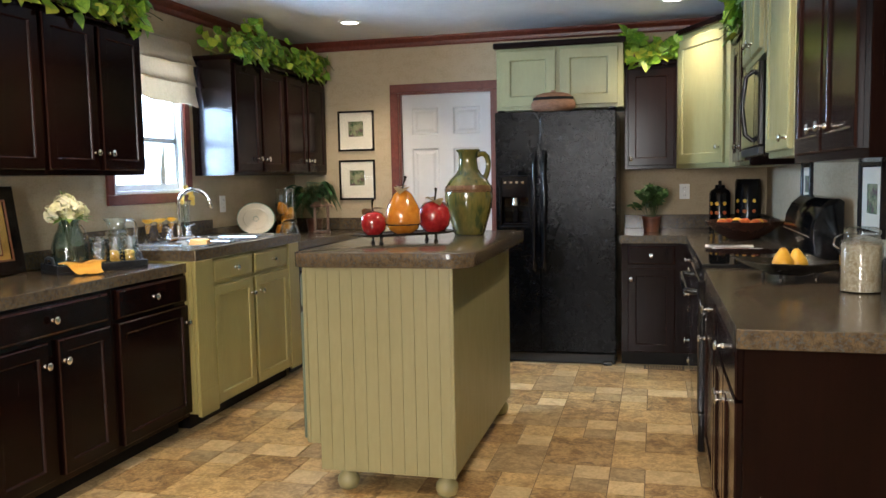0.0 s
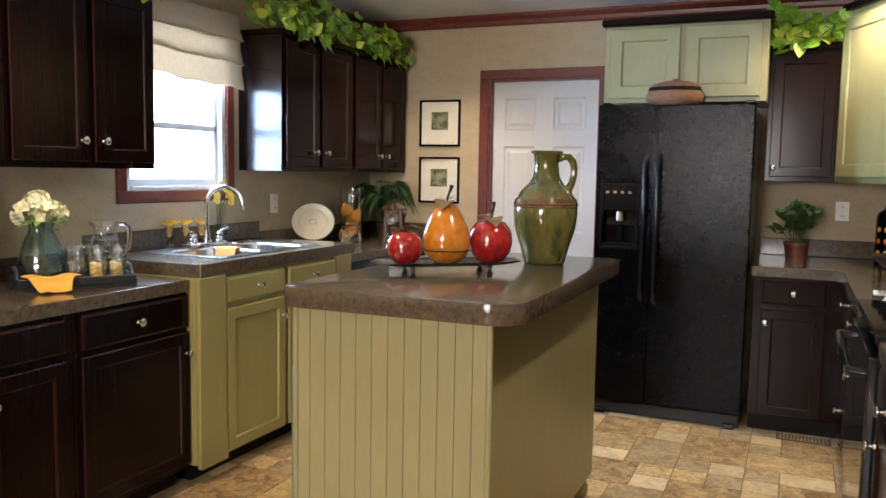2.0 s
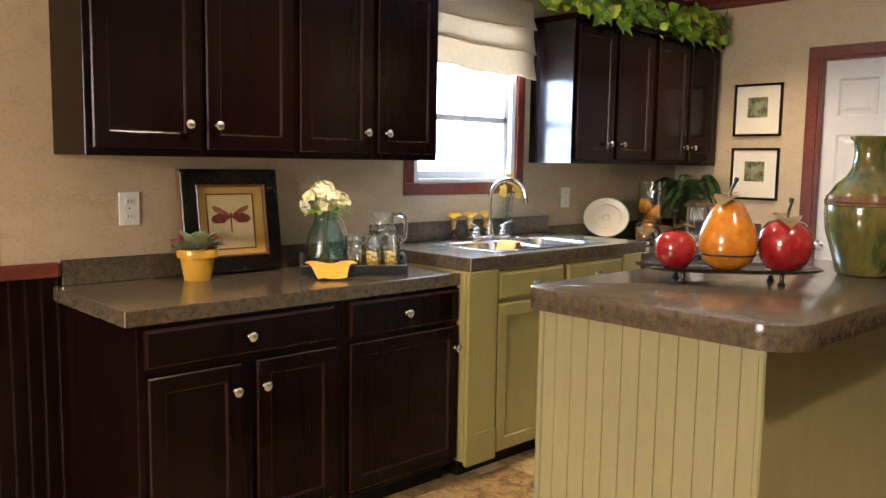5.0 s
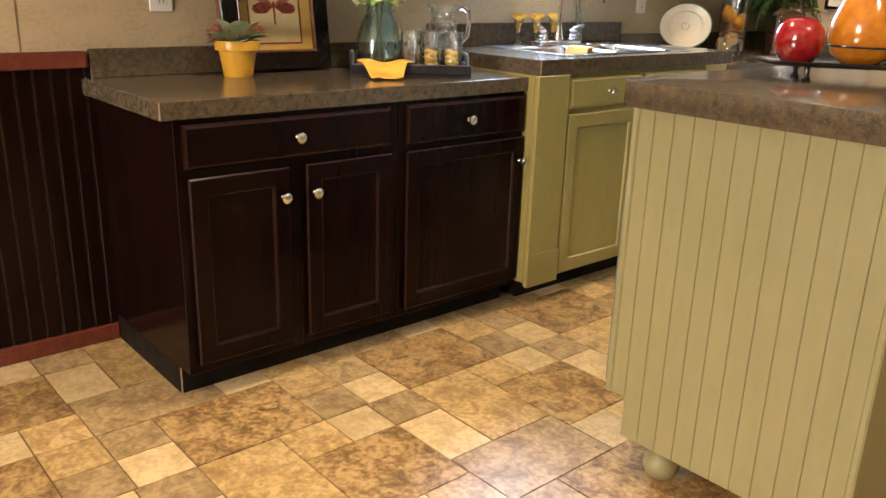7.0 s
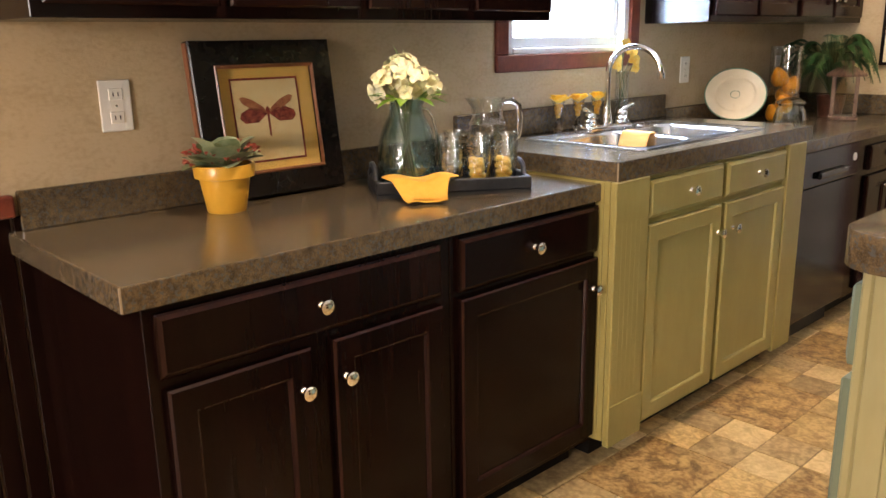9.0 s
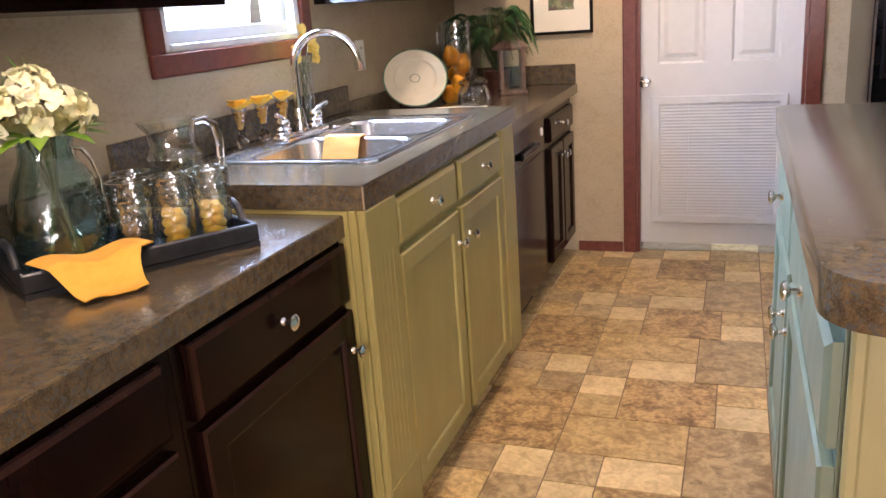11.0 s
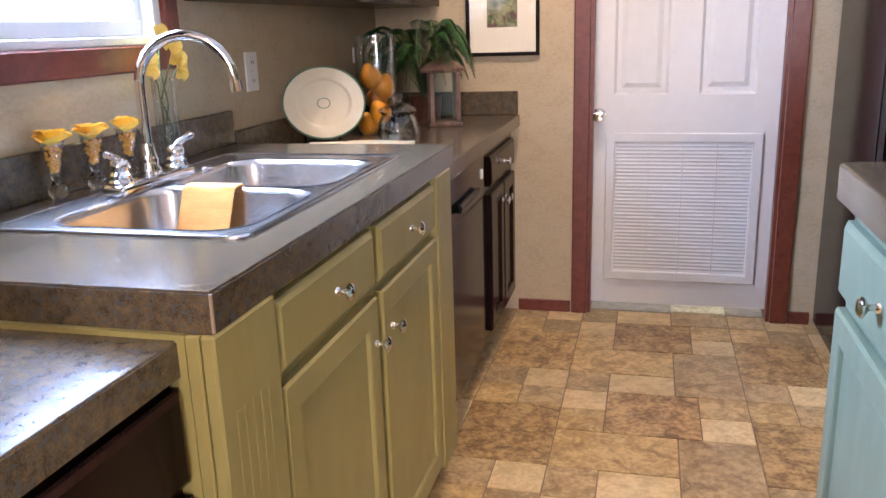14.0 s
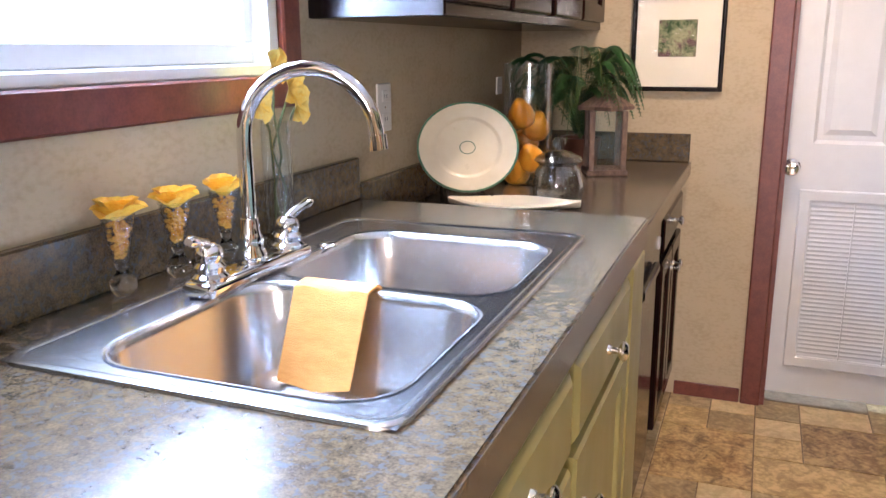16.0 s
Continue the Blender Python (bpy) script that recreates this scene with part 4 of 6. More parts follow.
# ---- fridge wall ----
f = thing("refrigerator", pose(-0.957, 5.985, 0), "black pebbled side-by-side refrigerator with water dispenser", "refrigerator")
part("cabinet_shell", box(0.0, 0.84, 0.075, 0.79, 0.02, 1.768, 0.006), M_BLACK, f)
part("base_grille", box(0.01, 0.83, 0.03, 0.08, 0.005, 0.075, 0.004), M_RUBBER, f)
# freezer door with a recess for the dispenser
bm = bmesh.new()
dx0, dx1, dz0, dz1 = 0.034, 0.244, 0.975, 1.335
for b in ((0.002, dx0, 0.085, 1.782), (dx1, 0.312, 0.085, 1.782), (dx0, dx1, 0.085, dz0), (dx0, dx1, dz1, 1.782)):
    box(b[0], b[1], 0, 0.07, b[2], b[3], bm=bm)
bmesh.ops.remove_doubles(bm, verts=bm.verts, dist=1e-5)
bmesh.ops.delete(bm, geom=[q for q in bm.faces if len([1 for e in q.edges if len(e.link_faces) > 2]) == 4], context="FACES_ONLY")
fd = part("freezer_door", bm, M_FRIDGE, f, "pebbled black freezer door")
ds = part("dispenser", ring_frame(dx0 - 0.008, dx1 + 0.008, dz0 - 0.008, dz1 + 0.008, 0.02, -0.012, 0.0), M_BLACK, fd, "glossy black water and ice dispenser")
part("dispenser_recess", box(dx0 + 0.001, dx1 - 0.001, 0.05, 0.069, dz0 + 0.001, dz1 - 0.001), M_BGLASS, fd)
part("dispenser_panel", box(dx0 + 0.004, dx1 - 0.004, -0.006, 0.049, dz1 - 0.15, dz1 - 0.006, 0.006), M_BLACK, fd, "control panel with small buttons")
part("dispenser_tray", box(dx0 + 0.004, dx1 - 0.004, -0.004, 0.049, dz0 + 0.002, dz0 + 0.03, 0.004), M_BLACK, fd)
part("dispenser_spout", lathe([(0, 0), (0.03, 0), (0.026, 0.05), (0, 0.05)], 16, at=(0.139, 0.022, 1.13)), M_NICKEL, fd, smooth=40)
part("dispenser_paddle", box(0.115, 0.155, 0.028, 0.036, 1.01, 1.11, 0.004), M_BLACK, fd)
for i in range(4):
    part("button", box(dx0 + 0.025 + i * 0.042, dx0 + 0.045 + i * 0.042, -0.008, -0.0058, dz1 - 0.05, dz1 - 0.035, 0.001), M_NICKEL, fd)
part("fridge_door", box(0.318, 0.84, 0.0, 0.07, 0.085, 1.782, 0.008, seg=2), M_FRIDGE, f, "pebbled black refrigerator door")
for xx in (0.282, 0.352):
    part("handle", tube([(xx, -0.004, 0.67), (xx, -0.04, 0.70), (xx, -0.052, 0.75), (xx, -0.055, 1.09), (xx, -0.052, 1.42), (xx, -0.04, 1.475), (xx, -0.004, 1.505)], 0.016, 10), M_BLACK, f, smooth=60)
for xx in (0.02, 0.79):
    part("hinge_cover", box(xx, xx + 0.05, 0.0, 0.11, 1.7825, 1.797, 0.005), M_BLACK, f)
for xx in (0.03, 0.75):
    part("foot", box(xx, xx + 0.06, 0.0, 0.06, 0.0, 0.03, 0.004), M_BLACK, f)

GZ = 1.815
t = wall_cab("wall_cabinet", pose(-0.99, 6.25, GZ), 0.91, 0.445, 0.515, M_GREEN2, (), "green wall cabinet with two wide doors above the refrigerator", top=False)
door(t, 0.03, 0.435, 0.025, 0.43, M_GREEN2, stile=0.07)
door(t, 0.465, 0.875, 0.025, 0.43, M_GREEN2, stile=0.07)
part("top_moulding", box(-0.02, 0.93, -0.035, 0.515, 0.4455, 0.488, 0.008), M_DARK, t, "espresso top moulding")
wall_cab("wall_cabinet", pose(-0.075, 6.45, 1.37), 0.365, 0.745, 0.335, M_DARK, ((0.022, 0.35, 0.042, 0.075),), "narrow brown wall cabinet with one framed door", M_EDGE, group="espresso wall cabinets")
# diagonal corner cabinet
CX0, CY0, CX1, CY1 = 0.295, 6.45, 0.60, 5.80
t = thing("corner_cabinet", pose(0, 0, 1.368), "tall green diagonal corner wall cabinet with one door", "cabinet")
part("body", outline_slab([(CX0, CY0), (CX1, CY1), (WALL_R - 0.005, CY1), (WALL_R - 0.005, WALL_Y - 0.005), (CX0, WALL_Y - 0.005)], 0, 0.935, 0.002), M_GREEN2, t)
ang = math.degrees(math.atan2(CY1 - CY0, CX1 - CX0))
span = math.hypot(CX1 - CX0, CY1 - CY0)
dg = door(t, 0.035, span - 0.055, 0.03, 0.90, M_GREEN2, (span - 0.10, 0.135), stile=0.065)
dg.matrix_basis = pose(CX0, CY0, 0, 0, 0, ang)
part("top_moulding", outline_slab([(CX0 - 0.015, CY0 - 0.03), (CX1 - 0.03, CY1 - 0.015), (WALL_R - 0.005, CY1 - 0.015), (WALL_R - 0.005, WALL_Y - 0.005), (CX0 - 0.015, WALL_Y - 0.005)], 0.936, 0.975, 0.004), M_DARK, t, "espresso top moulding")

# ---- east wall ----
RX = 0.635


def right_cab(y_far, w, z0, h, mat, doors, label, edge=None, top=True, x=RX, stile=0.052, group=""):
    return wall_cab("wall_cabinet", pose(x, y_far, z0, 0, 0, -90), w, h, WALL_R - 0.005 - x, mat, doors, label, edge, top, stile, group)


right_cab(5.795, 0.81, 1.372, 0.755, M_DARK, ((0.02, 0.385, 0.35, 0.11), (0.415, 0.78, 0.45, 0.11)), "espresso wall cabinet beside the corner cabinet", M_EDGE, group="espresso wall cabinets")
right_cab(4.98, 0.755, 1.865, 0.56, M_GREEN2, ((0.02, 0.365, 0.33, 0.09), (0.39, 0.735, 0.425, 0.09)), "green wall cabinet above the microwave", None, True, 0.61)
right_cab(4.22, 0.695, 1.392, 1.03, M_GREEN2, ((0.03, 0.665, 0.615, 0.07),), "tall green wall cabinet beside the microwave", None)
right_cab(3.52, 1.08, 1.362, 0.775, M_DARK, ((0.12, 0.575, 0.508, 0.10), (0.605, 1.02, 0.652, 0.10)), "espresso wall cabinet with two framed doors", M_EDGE, group="espresso wall cabinets")

m = thing("microwave", pose(0.595, 4.975, 1.41, 0, 0, -90), "black over-the-range microwave with a curved handle", "microwave")
part("body", box(0, 0.75, 0.02, 0.345, 0, 0.43, 0.004), M_BLACK, m)
part("door_glass", box(0.004, 0.57, -0.006, 0.0195, 0.045, 0.426, 0.006, seg=2), M_BGLASS, m)
part("control_panel", box(0.575, 0.746, -0.006, 0.0195, 0.045, 0.426, 0.006, seg=2), M_BLACK, m)
part("vent_grille", box(0.004, 0.746, -0.004, 0.0195, 0.003, 0.04, 0.003), M_RUBBER, m)
part("handle", tube([(0.545, -0.006, 0.07), (0.54, -0.04, 0.10), (0.535, -0.055, 0.235), (0.54, -0.04, 0.37), (0.545, -0.006, 0.40)], 0.011, 10), M_BLACK, m, "glossy black curved handle", smooth=60)

# base units on the east and north-east side
RBX = 0.372
BZ = R_Z - 0.0545
def right_base(y_far, w, label, dr=True, doors=2):
    t = thing("base_cabinet", pose(RBX, y_far, 0, 0, 0, -90), label, "cabinet", "espresso base cabinets")
    carcass(t, w, WALL_R - 0.005 - RBX, 0, BZ, M_DARK, 0.10)
    drawer(t, 0.02, w - 0.02, 0.71, 0.85, M_DARK, (w / 2,), M_EDGE)
    if doors == 2:
        door(t, 0.02, w / 2 - 0.012, 0.125, 0.70, M_DARK, (w / 2 - 0.045, 0.615), edge=M_EDGE)
        door(t, w / 2 + 0.012, w - 0.02, 0.125, 0.70, M_DARK, (w / 2 + 0.045, 0.615), edge=M_EDGE)
    else:
        door(t, 0.02, w - 0.02, 0.125, 0.70, M_DARK, (0.06, 0.615), edge=M_EDGE)
    return t


right_base(4.01, 0.60, "espresso wood base cabinet beside the range", doors=1)
right_base(3.405, 0.825, "espresso wood base cabinet at the end of the run")
t = thing("base_cabinet", pose(RBX, 6.05, 0, 0, 0, -90), "espresso stack of three drawers in the corner", "cabinet", "espresso base cabinets")
carcass(t, 1.24, WALL_R - 0.005 - RBX, 0, BZ, M_DARK, 0.10)
for za, zb in ((0.71, 0.85), (0.42, 0.70), (0.12, 0.40)):
    drawer(t, 0.67, 1.22, za, zb, M_DARK, (0.945,), M_EDGE)
    drawer(t, 0.10, 0.64, za, zb, M_DARK, (0.37,), M_EDGE)
t = thing("base_cabinet", pose(-0.085, 6.01, 0), "espresso base cabinet with a drawer above one door", "cabinet", "espresso base cabinets")
carcass(t, 0.455, 0.775, 0, BZ, M_DARK, 0.10)
drawer(t, 0.045, 0.36, 0.715, 0.842, M_DARK, (0.205,), M_EDGE)
door(t, 0.045, 0.36, 0.105, 0.69, M_DARK, (0.07, 0.615), edge=M_EDGE)

# L-shaped worktop in two runs with the range between
worktop("worktop", [(0.345, 4.815), (0.345, 5.945), (0.31, 5.985), (-0.095, 5.985), (-0.095, WALL_Y - 0.003), (WALL_R - 0.003, WALL_Y - 0.003), (WALL_R - 0.003, 4.815)], R_Z, 0.054, "brown speckled laminate corner worktop")
worktop("worktop", [(0.35, 2.56), (0.35, 4.015), (WALL_R - 0.003, 4.015), (WALL_R - 0.003, 2.552), (0.358, 2.552)], R_Z, 0.054, "brown speckled laminate worktop at the end of the run")
for b in ((-0.09, WALL_R - 0.025, WALL_Y - 0.023, WALL_Y - 0.003, R_Z, 1.02), (WALL_R - 0.023, WALL_R - 0.003, 4.815, WALL_Y - 0.003, R_Z, 1.02), (WALL_R - 0.023, WALL_R - 0.003, 2.552, 4.015, R_Z, 1.02)):
    solid("backsplash", box(*b, 0.003), M_LAM, "brown speckled laminate backsplash strip against the wall", "backsplash")

r = thing("range", pose(0.345, 4.81, 0, 0, 0, -90), "black electric range with a glass cooktop and oven door", "range")
part("body", box(0.0, 0.79, 0.03, 0.58, 0.02, 0.90, 0.003), M_BLACK, r)
part("cooktop", box(0.003, 0.787, -0.005, 0.50, 0.9005, 0.932, 0.006, seg=2), M_BGLASS, r, "black glass cooktop")
od = part("oven_door", box(0.01, 0.78, -0.02, 0.0295, 0.26, 0.86, 0.008, seg=2), M_BGLASS, r, "black glass oven door")
part("handle", tube([(0.06, -0.021, 0.80), (0.06, -0.06, 0.805), (0.09, -0.07, 0.805), (0.70, -0.07, 0.805), (0.73, -0.06, 0.805), (0.73, -0.021, 0.80)], 0.014, 10), M_BLACK, od, smooth=60)
part("storage_drawer", box(0.01, 0.78, -0.015, 0.0295, 0.075, 0.25, 0.006), M_BLACK, r)
part("foot_rail", box(0.02, 0.77, 0.06, 0.10, 0.0, 0.07), M_RUBBER, r)
gb = bmesh.new()
gp = [(0.502, 0.9005), (0.452, 0.97), (0.438, 1.05), (0.448, 1.12), (0.475, 1.175), (0.515, 1.21), (0.555, 1.215), (0.575, 1.20), (0.575, 0.9005)]
gv = loops_skin(gb, [[(x, 0.52 + (y - 0.52) * s, 1.05 + (z - 1.05) * s if z > 0.91 else z) for y, z in gp] for x, s in ((0.02, 0.9), (0.035, 1.0), (0.755, 1.0), (0.77, 0.9))])
gb.faces.new(gv[0][::-1]), gb.faces.new(gv[-1])
bmesh.ops.recalc_face_normals(gb, faces=gb.faces)
bg = part("back_guard", gb, M_BLACK, r, "rounded glossy black control backguard", smooth=45)
# Strip added to stand in for the shine on the rounded guard.
part("trim_strip", tube([(0.05, 0.436, 1.05), (0.74, 0.436, 1.05)], 0.004, 8), M_CHROME, bg, "chrome strip added for the shine", smooth=60)

# ---- island ----
isl = thing("kitchen_island", pose(0, 0, 0), "olive beadboard kitchen island on ball feet with drawers and doors", "island")
IX0, IX1, IY0, IY1 = -1.296, -0.652, 3.43, 4.755
bm = box(IX0 + 0.10, IX1, IY0 + 0.003, IY1, 0.098, 0.21)
box(IX0, IX1, IY0 + 0.003, IY1, 0.21, 0.9735, bm=bm)
part("body", bm, M_BEADG, isl)
for i in range(12):
    w = (IX1 - IX0) / 12
    x0 = IX0 + i * w
    part("plank", box(x0 + 0.0005, x0 + w - 0.0005, IY0, IY0 + 0.0115, 0.215 if x0 + w < IX0 + 0.105 else 0.098, 0.973, 0.0016), M_BEADG, isl)
part("corner_bead", box(IX1 - 0.012, IX1 + 0.006, IY0 - 0.006, IY0 + 0.012, 0.098, 0.973, 0.004), M_BEADG, isl)
part("corner_bead", box(IX0 - 0.006, IX0 + 0.012, IY0 - 0.006, IY0 + 0.012, 0.212, 0.973, 0.004), M_BEADG, isl)
for x, y in ((IX0 + 0.155, IY0 + 0.055), (IX1 - 0.05, IY0 + 0.055), (IX0 + 0.155, IY1 - 0.055), (IX1 - 0.05, IY1 - 0.055)):
    part("ball_foot", lathe([(0, 0), (0.02, 0.001), (0.04, 0.012), (0.048, 0.036), (0.046, 0.056), (0.034, 0.076), (0.026, 0.084), (0.026, 0.0975), (0, 0.0975)], 20, at=(x, y, 0)), M_BEADG, isl, "olive painted ball foot", smooth=50)
top = outline_slab(arc(-0.665, 3.482, 0.10, -90, 0, 8) + arc(-0.615, 4.745, 0.05, 0, 90, 6) + arc(-1.288, 4.745, 0.05, 90, 180, 6) + arc(-1.263, 3.457, 0.075, 180, 270, 8), ISL_Z - 0.06, ISL_Z, 0.0015)
tp = part("worktop", top, M_LAM, isl, "brown speckled laminate top with rounded corners", smooth=40)
# Door side: the cool window light is held in this colour.
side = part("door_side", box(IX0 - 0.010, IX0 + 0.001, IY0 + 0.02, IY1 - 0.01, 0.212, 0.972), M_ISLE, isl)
fr = new("front_panel", None)
fr.parent, fr.matrix_basis = isl, pose(IX0 - 0.0102, IY1, 0, 0, 0, -90)
W = IY1 - IY0
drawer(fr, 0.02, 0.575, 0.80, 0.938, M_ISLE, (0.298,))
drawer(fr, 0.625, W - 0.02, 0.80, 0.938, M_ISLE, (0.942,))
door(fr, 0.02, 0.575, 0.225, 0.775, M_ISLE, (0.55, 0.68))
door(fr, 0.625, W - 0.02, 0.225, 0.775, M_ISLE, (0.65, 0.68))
# ---- foliage ----
def leaf(bm, at, way, up, size, heart=True, fold=0.18):
    """One pointed leaf with a folded midrib."""
    way, up = Vector(way).normalized(), Vector(up)
    side = way.cross(up)
    side = side.normalized() if side.length > 1e-4 else way.orthogonal().normalized()
    nrm = side.cross(way).normalized()
    out = [(0.0, 0.0), (0.02, 0.26), (0.22, 0.46), (0.52, 0.38), (0.8, 0.16), (1.0, 0.0)] if heart else [(0, 0), (0.15, 0.13), (0.45, 0.2), (0.75, 0.12), (1, 0)]
    if heart == 2:
        out = [(0.0, 0.0), (0.12, 0.18), (0.42, 0.44), (0.75, 0.46), (0.94, 0.26), (1.0, 0.0)]
    at = Vector(at)
    mid = [bm.verts.new(at + size * (u * way - 0.22 * u * u * nrm)) for u, _ in out]
    for s in (-1, 1):
        rim = [bm.verts.new(at + size * (u * way + s * w * side + (fold * w - 0.22 * u * u) * nrm)) for u, w in out[1:-1]]
        chain = [mid[0], *rim, mid[-1]]
        for i in range(len(out) - 1):
            a, b, c2, d = mid[i], mid[i + 1], chain[i + 1], chain[i]
            vs = [v for k, v in enumerate((a, b, c2, d)) if v not in (a, b, c2, d)[:k]]
            if len(vs) >= 3:
                bm.faces.new(vs if s > 0 else vs[::-1])


def vine(name, label, place, length, depth, height, count, mats, seed, droop=0.12, size=(0.055, 0.10)):
    """A trailing garland of heart-shaped leaves lying on a cabinet top; local x along, -y to the front."""
    r = random.Random(seed)
    t = thing(name, place, label, "plant", "trailing plants")
    stems = bmesh.new()
    layers = [bmesh.new() for _ in mats]
    for k in range(max(3, int(length / 0.12))):
        x = r.uniform(0.02, length - 0.02)
        p = [Vector((x, r.uniform(0, depth * 0.6), 0.0))]
        for i in range(4):
            p.append(p[-1] + Vector((r.uniform(-0.06, 0.06), -depth * 0.22, (0.05 if i < 2 else -0.05) + r.uniform(-0.02, 0.03))))
        tube([tuple(q) for q in p], 0.0025, 5, stems)
    for k in range(count):
        x = r.uniform(0, length)
        bump = 0.68 + 0.32 * math.sin(x * 9 + seed) * math.sin(x * 4.1 + 2 * seed)
        front = r.random() < 0.62
        if front:
            y = -r.uniform(0.015, 0.075)
            z = r.uniform(-droop * bump, height * bump)
        else:
            y = r.uniform(-0.03, depth)
            z = r.uniform(0.0, height * bump)
        way = Vector((r.uniform(-1.0, 1.0), -0.8 + r.uniform(0, 0.6), r.uniform(-0.9, 0.75)))
        up = Vector((r.uniform(-0.4, 0.4), -0.9, r.uniform(0.2, 1.0)))
        s = r.uniform(*size)
        leaf(layers[0 if r.random() < 0.62 else -1], (x, y, z + 0.015), way, up, s)
    part("stem", stems, M_STEM, t)
    for bm, mt in zip(layers, mats):
        part("foliage", bm, mt, t, smooth=60)
    return t


TOPZ = UZ + 0.80
vine("ivy_garland", "bright green heart-leaved ivy garland on the espresso cabinets", pose(UX, 2.70, TOPZ, 0, 0, 90), 1.50, 0.22, 0.20, 430, (M_LEAF, M_LEAFY), 3, 0.055, (0.05, 0.095))
vine("ivy_garland", "bright green heart-leaved ivy garland trailing over the corner cabinets", pose(UX, 5.13, TOPZ, 0, 0, 90), 1.56, 0.22, 0.23, 440, (M_LEAF, M_LEAFY), 8, 0.06, (0.045, 0.085))
vine("ivy_plant", "leafy pothos on top of the narrow wall cabinet", pose(-0.10, 6.47, 2.151), 0.42, 0.2, 0.26, 130, (M_LEAF, M_LEAFY), 5, 0.05)
vine("ivy_plant", "leafy pothos spilling from the cabinet near the corner", pose(RX, 5.72, 2.165, 0, 0, -90), 0.55, 0.2, 0.26, 90, (M_LEAF, M_LEAFY), 12, 0.10)

# ---- pictures and plates on the walls ----
def wall_picture(z, x0=-2.458, x1=-2.137, h=0.336):
    t = thing("framed_picture", pose(x0, WALL_Y, z), "small botanical print in a wide ivory mat and thin dark frame", "picture", "pair of botanical prints")
    w = x1 - x0
    part("frame", ring_frame(0, w, 0, h, 0.016, -0.02, -0.001), M_FRAMEB, t)
    part("mat", box(0.0155, w - 0.0155, -0.007, -0.002, 0.0155, h - 0.0155), M_PAPER, t)
    part("print", box(w * 0.29, w * 0.70, -0.009, -0.0072, h * 0.36, h * 0.74), M_BOTAN, t)
    pn = part("glazing", box(0.0158, w - 0.0158, -0.0125, -0.0115, 0.0158, h - 0.0158), M_GLAZING, t)
    pn.visible_shadow = False


wall_picture(1.573)
wall_picture(1.163)


def cover_plate(name, place, w, h, label, rockers):
    t = thing(name, place, label, "wall plate")
    part("plate", box(-w / 2, w / 2, -0.006, 0, -h / 2, h / 2, 0.003, seg=2), M_PLATE, t)
    for z in rockers:
        part("socket", box(-0.017, 0.017, -0.0085, -0.0062, z - 0.014, z + 0.014, 0.001), M_PLATE, t)
        for s in (-0.006, 0.006):
            part("slot", box(s - 0.0012, s + 0.0012, -0.0092, -0.0086, z - 0.005, z + 0.005), M_RUBBER, t)
    part("screw", lathe([(0, 0), (0.003, 0), (0.003, 0.001), (0, 0.0012)], 8, turn=Matrix.Rotation(radians(90), 3, "X"), at=(0, -0.006, 0)), M_NICKEL, t)


cover_plate("outlet", L(2.918, WALL_X, 1.182), 0.079, 0.124, "ivory duplex outlet on the tan wall", (-0.028, 0.028))
cover_plate("outlet", L(5.552, WALL_X, 1.177), 0.078, 0.118, "ivory outlet beside the platter", (-0.028, 0.028))
cover_plate("outlet", L(6.50, WALL_X, 1.19), 0.06, 0.06, "small ivory outlet in the corner", ())
cover_plate("outlet", pose(0.36, WALL_Y, 1.195), 0.075, 0.115, "ivory outlet above the corner worktop", (-0.028, 0.028))


def east_picture(y, w, z0, z1, label):
    t = thing("framed_picture", R(y, WALL_R, z0), label, "picture")
    part("frame", ring_frame(0, w, 0, z1 - z0, 0.022, -0.02, -0.001), M_FRAMEB, t)
    part("mat", box(0.0215, w - 0.0215, -0.007, -0.002, 0.0215, z1 - z0 - 0.0215), M_PAPER, t)
    part("print", box(w * 0.3, w * 0.7, -0.009, -0.0072, (z1 - z0) * 0.3, (z1 - z0) * 0.7), M_BOTAN, t)


east_picture(5.22, 0.28, 1.15, 1.375, "narrow dark-framed print on the wall by the range")
east_picture(3.885, 0.36, 1.08, 1.365, "dark-framed print on the wall above the worktop")

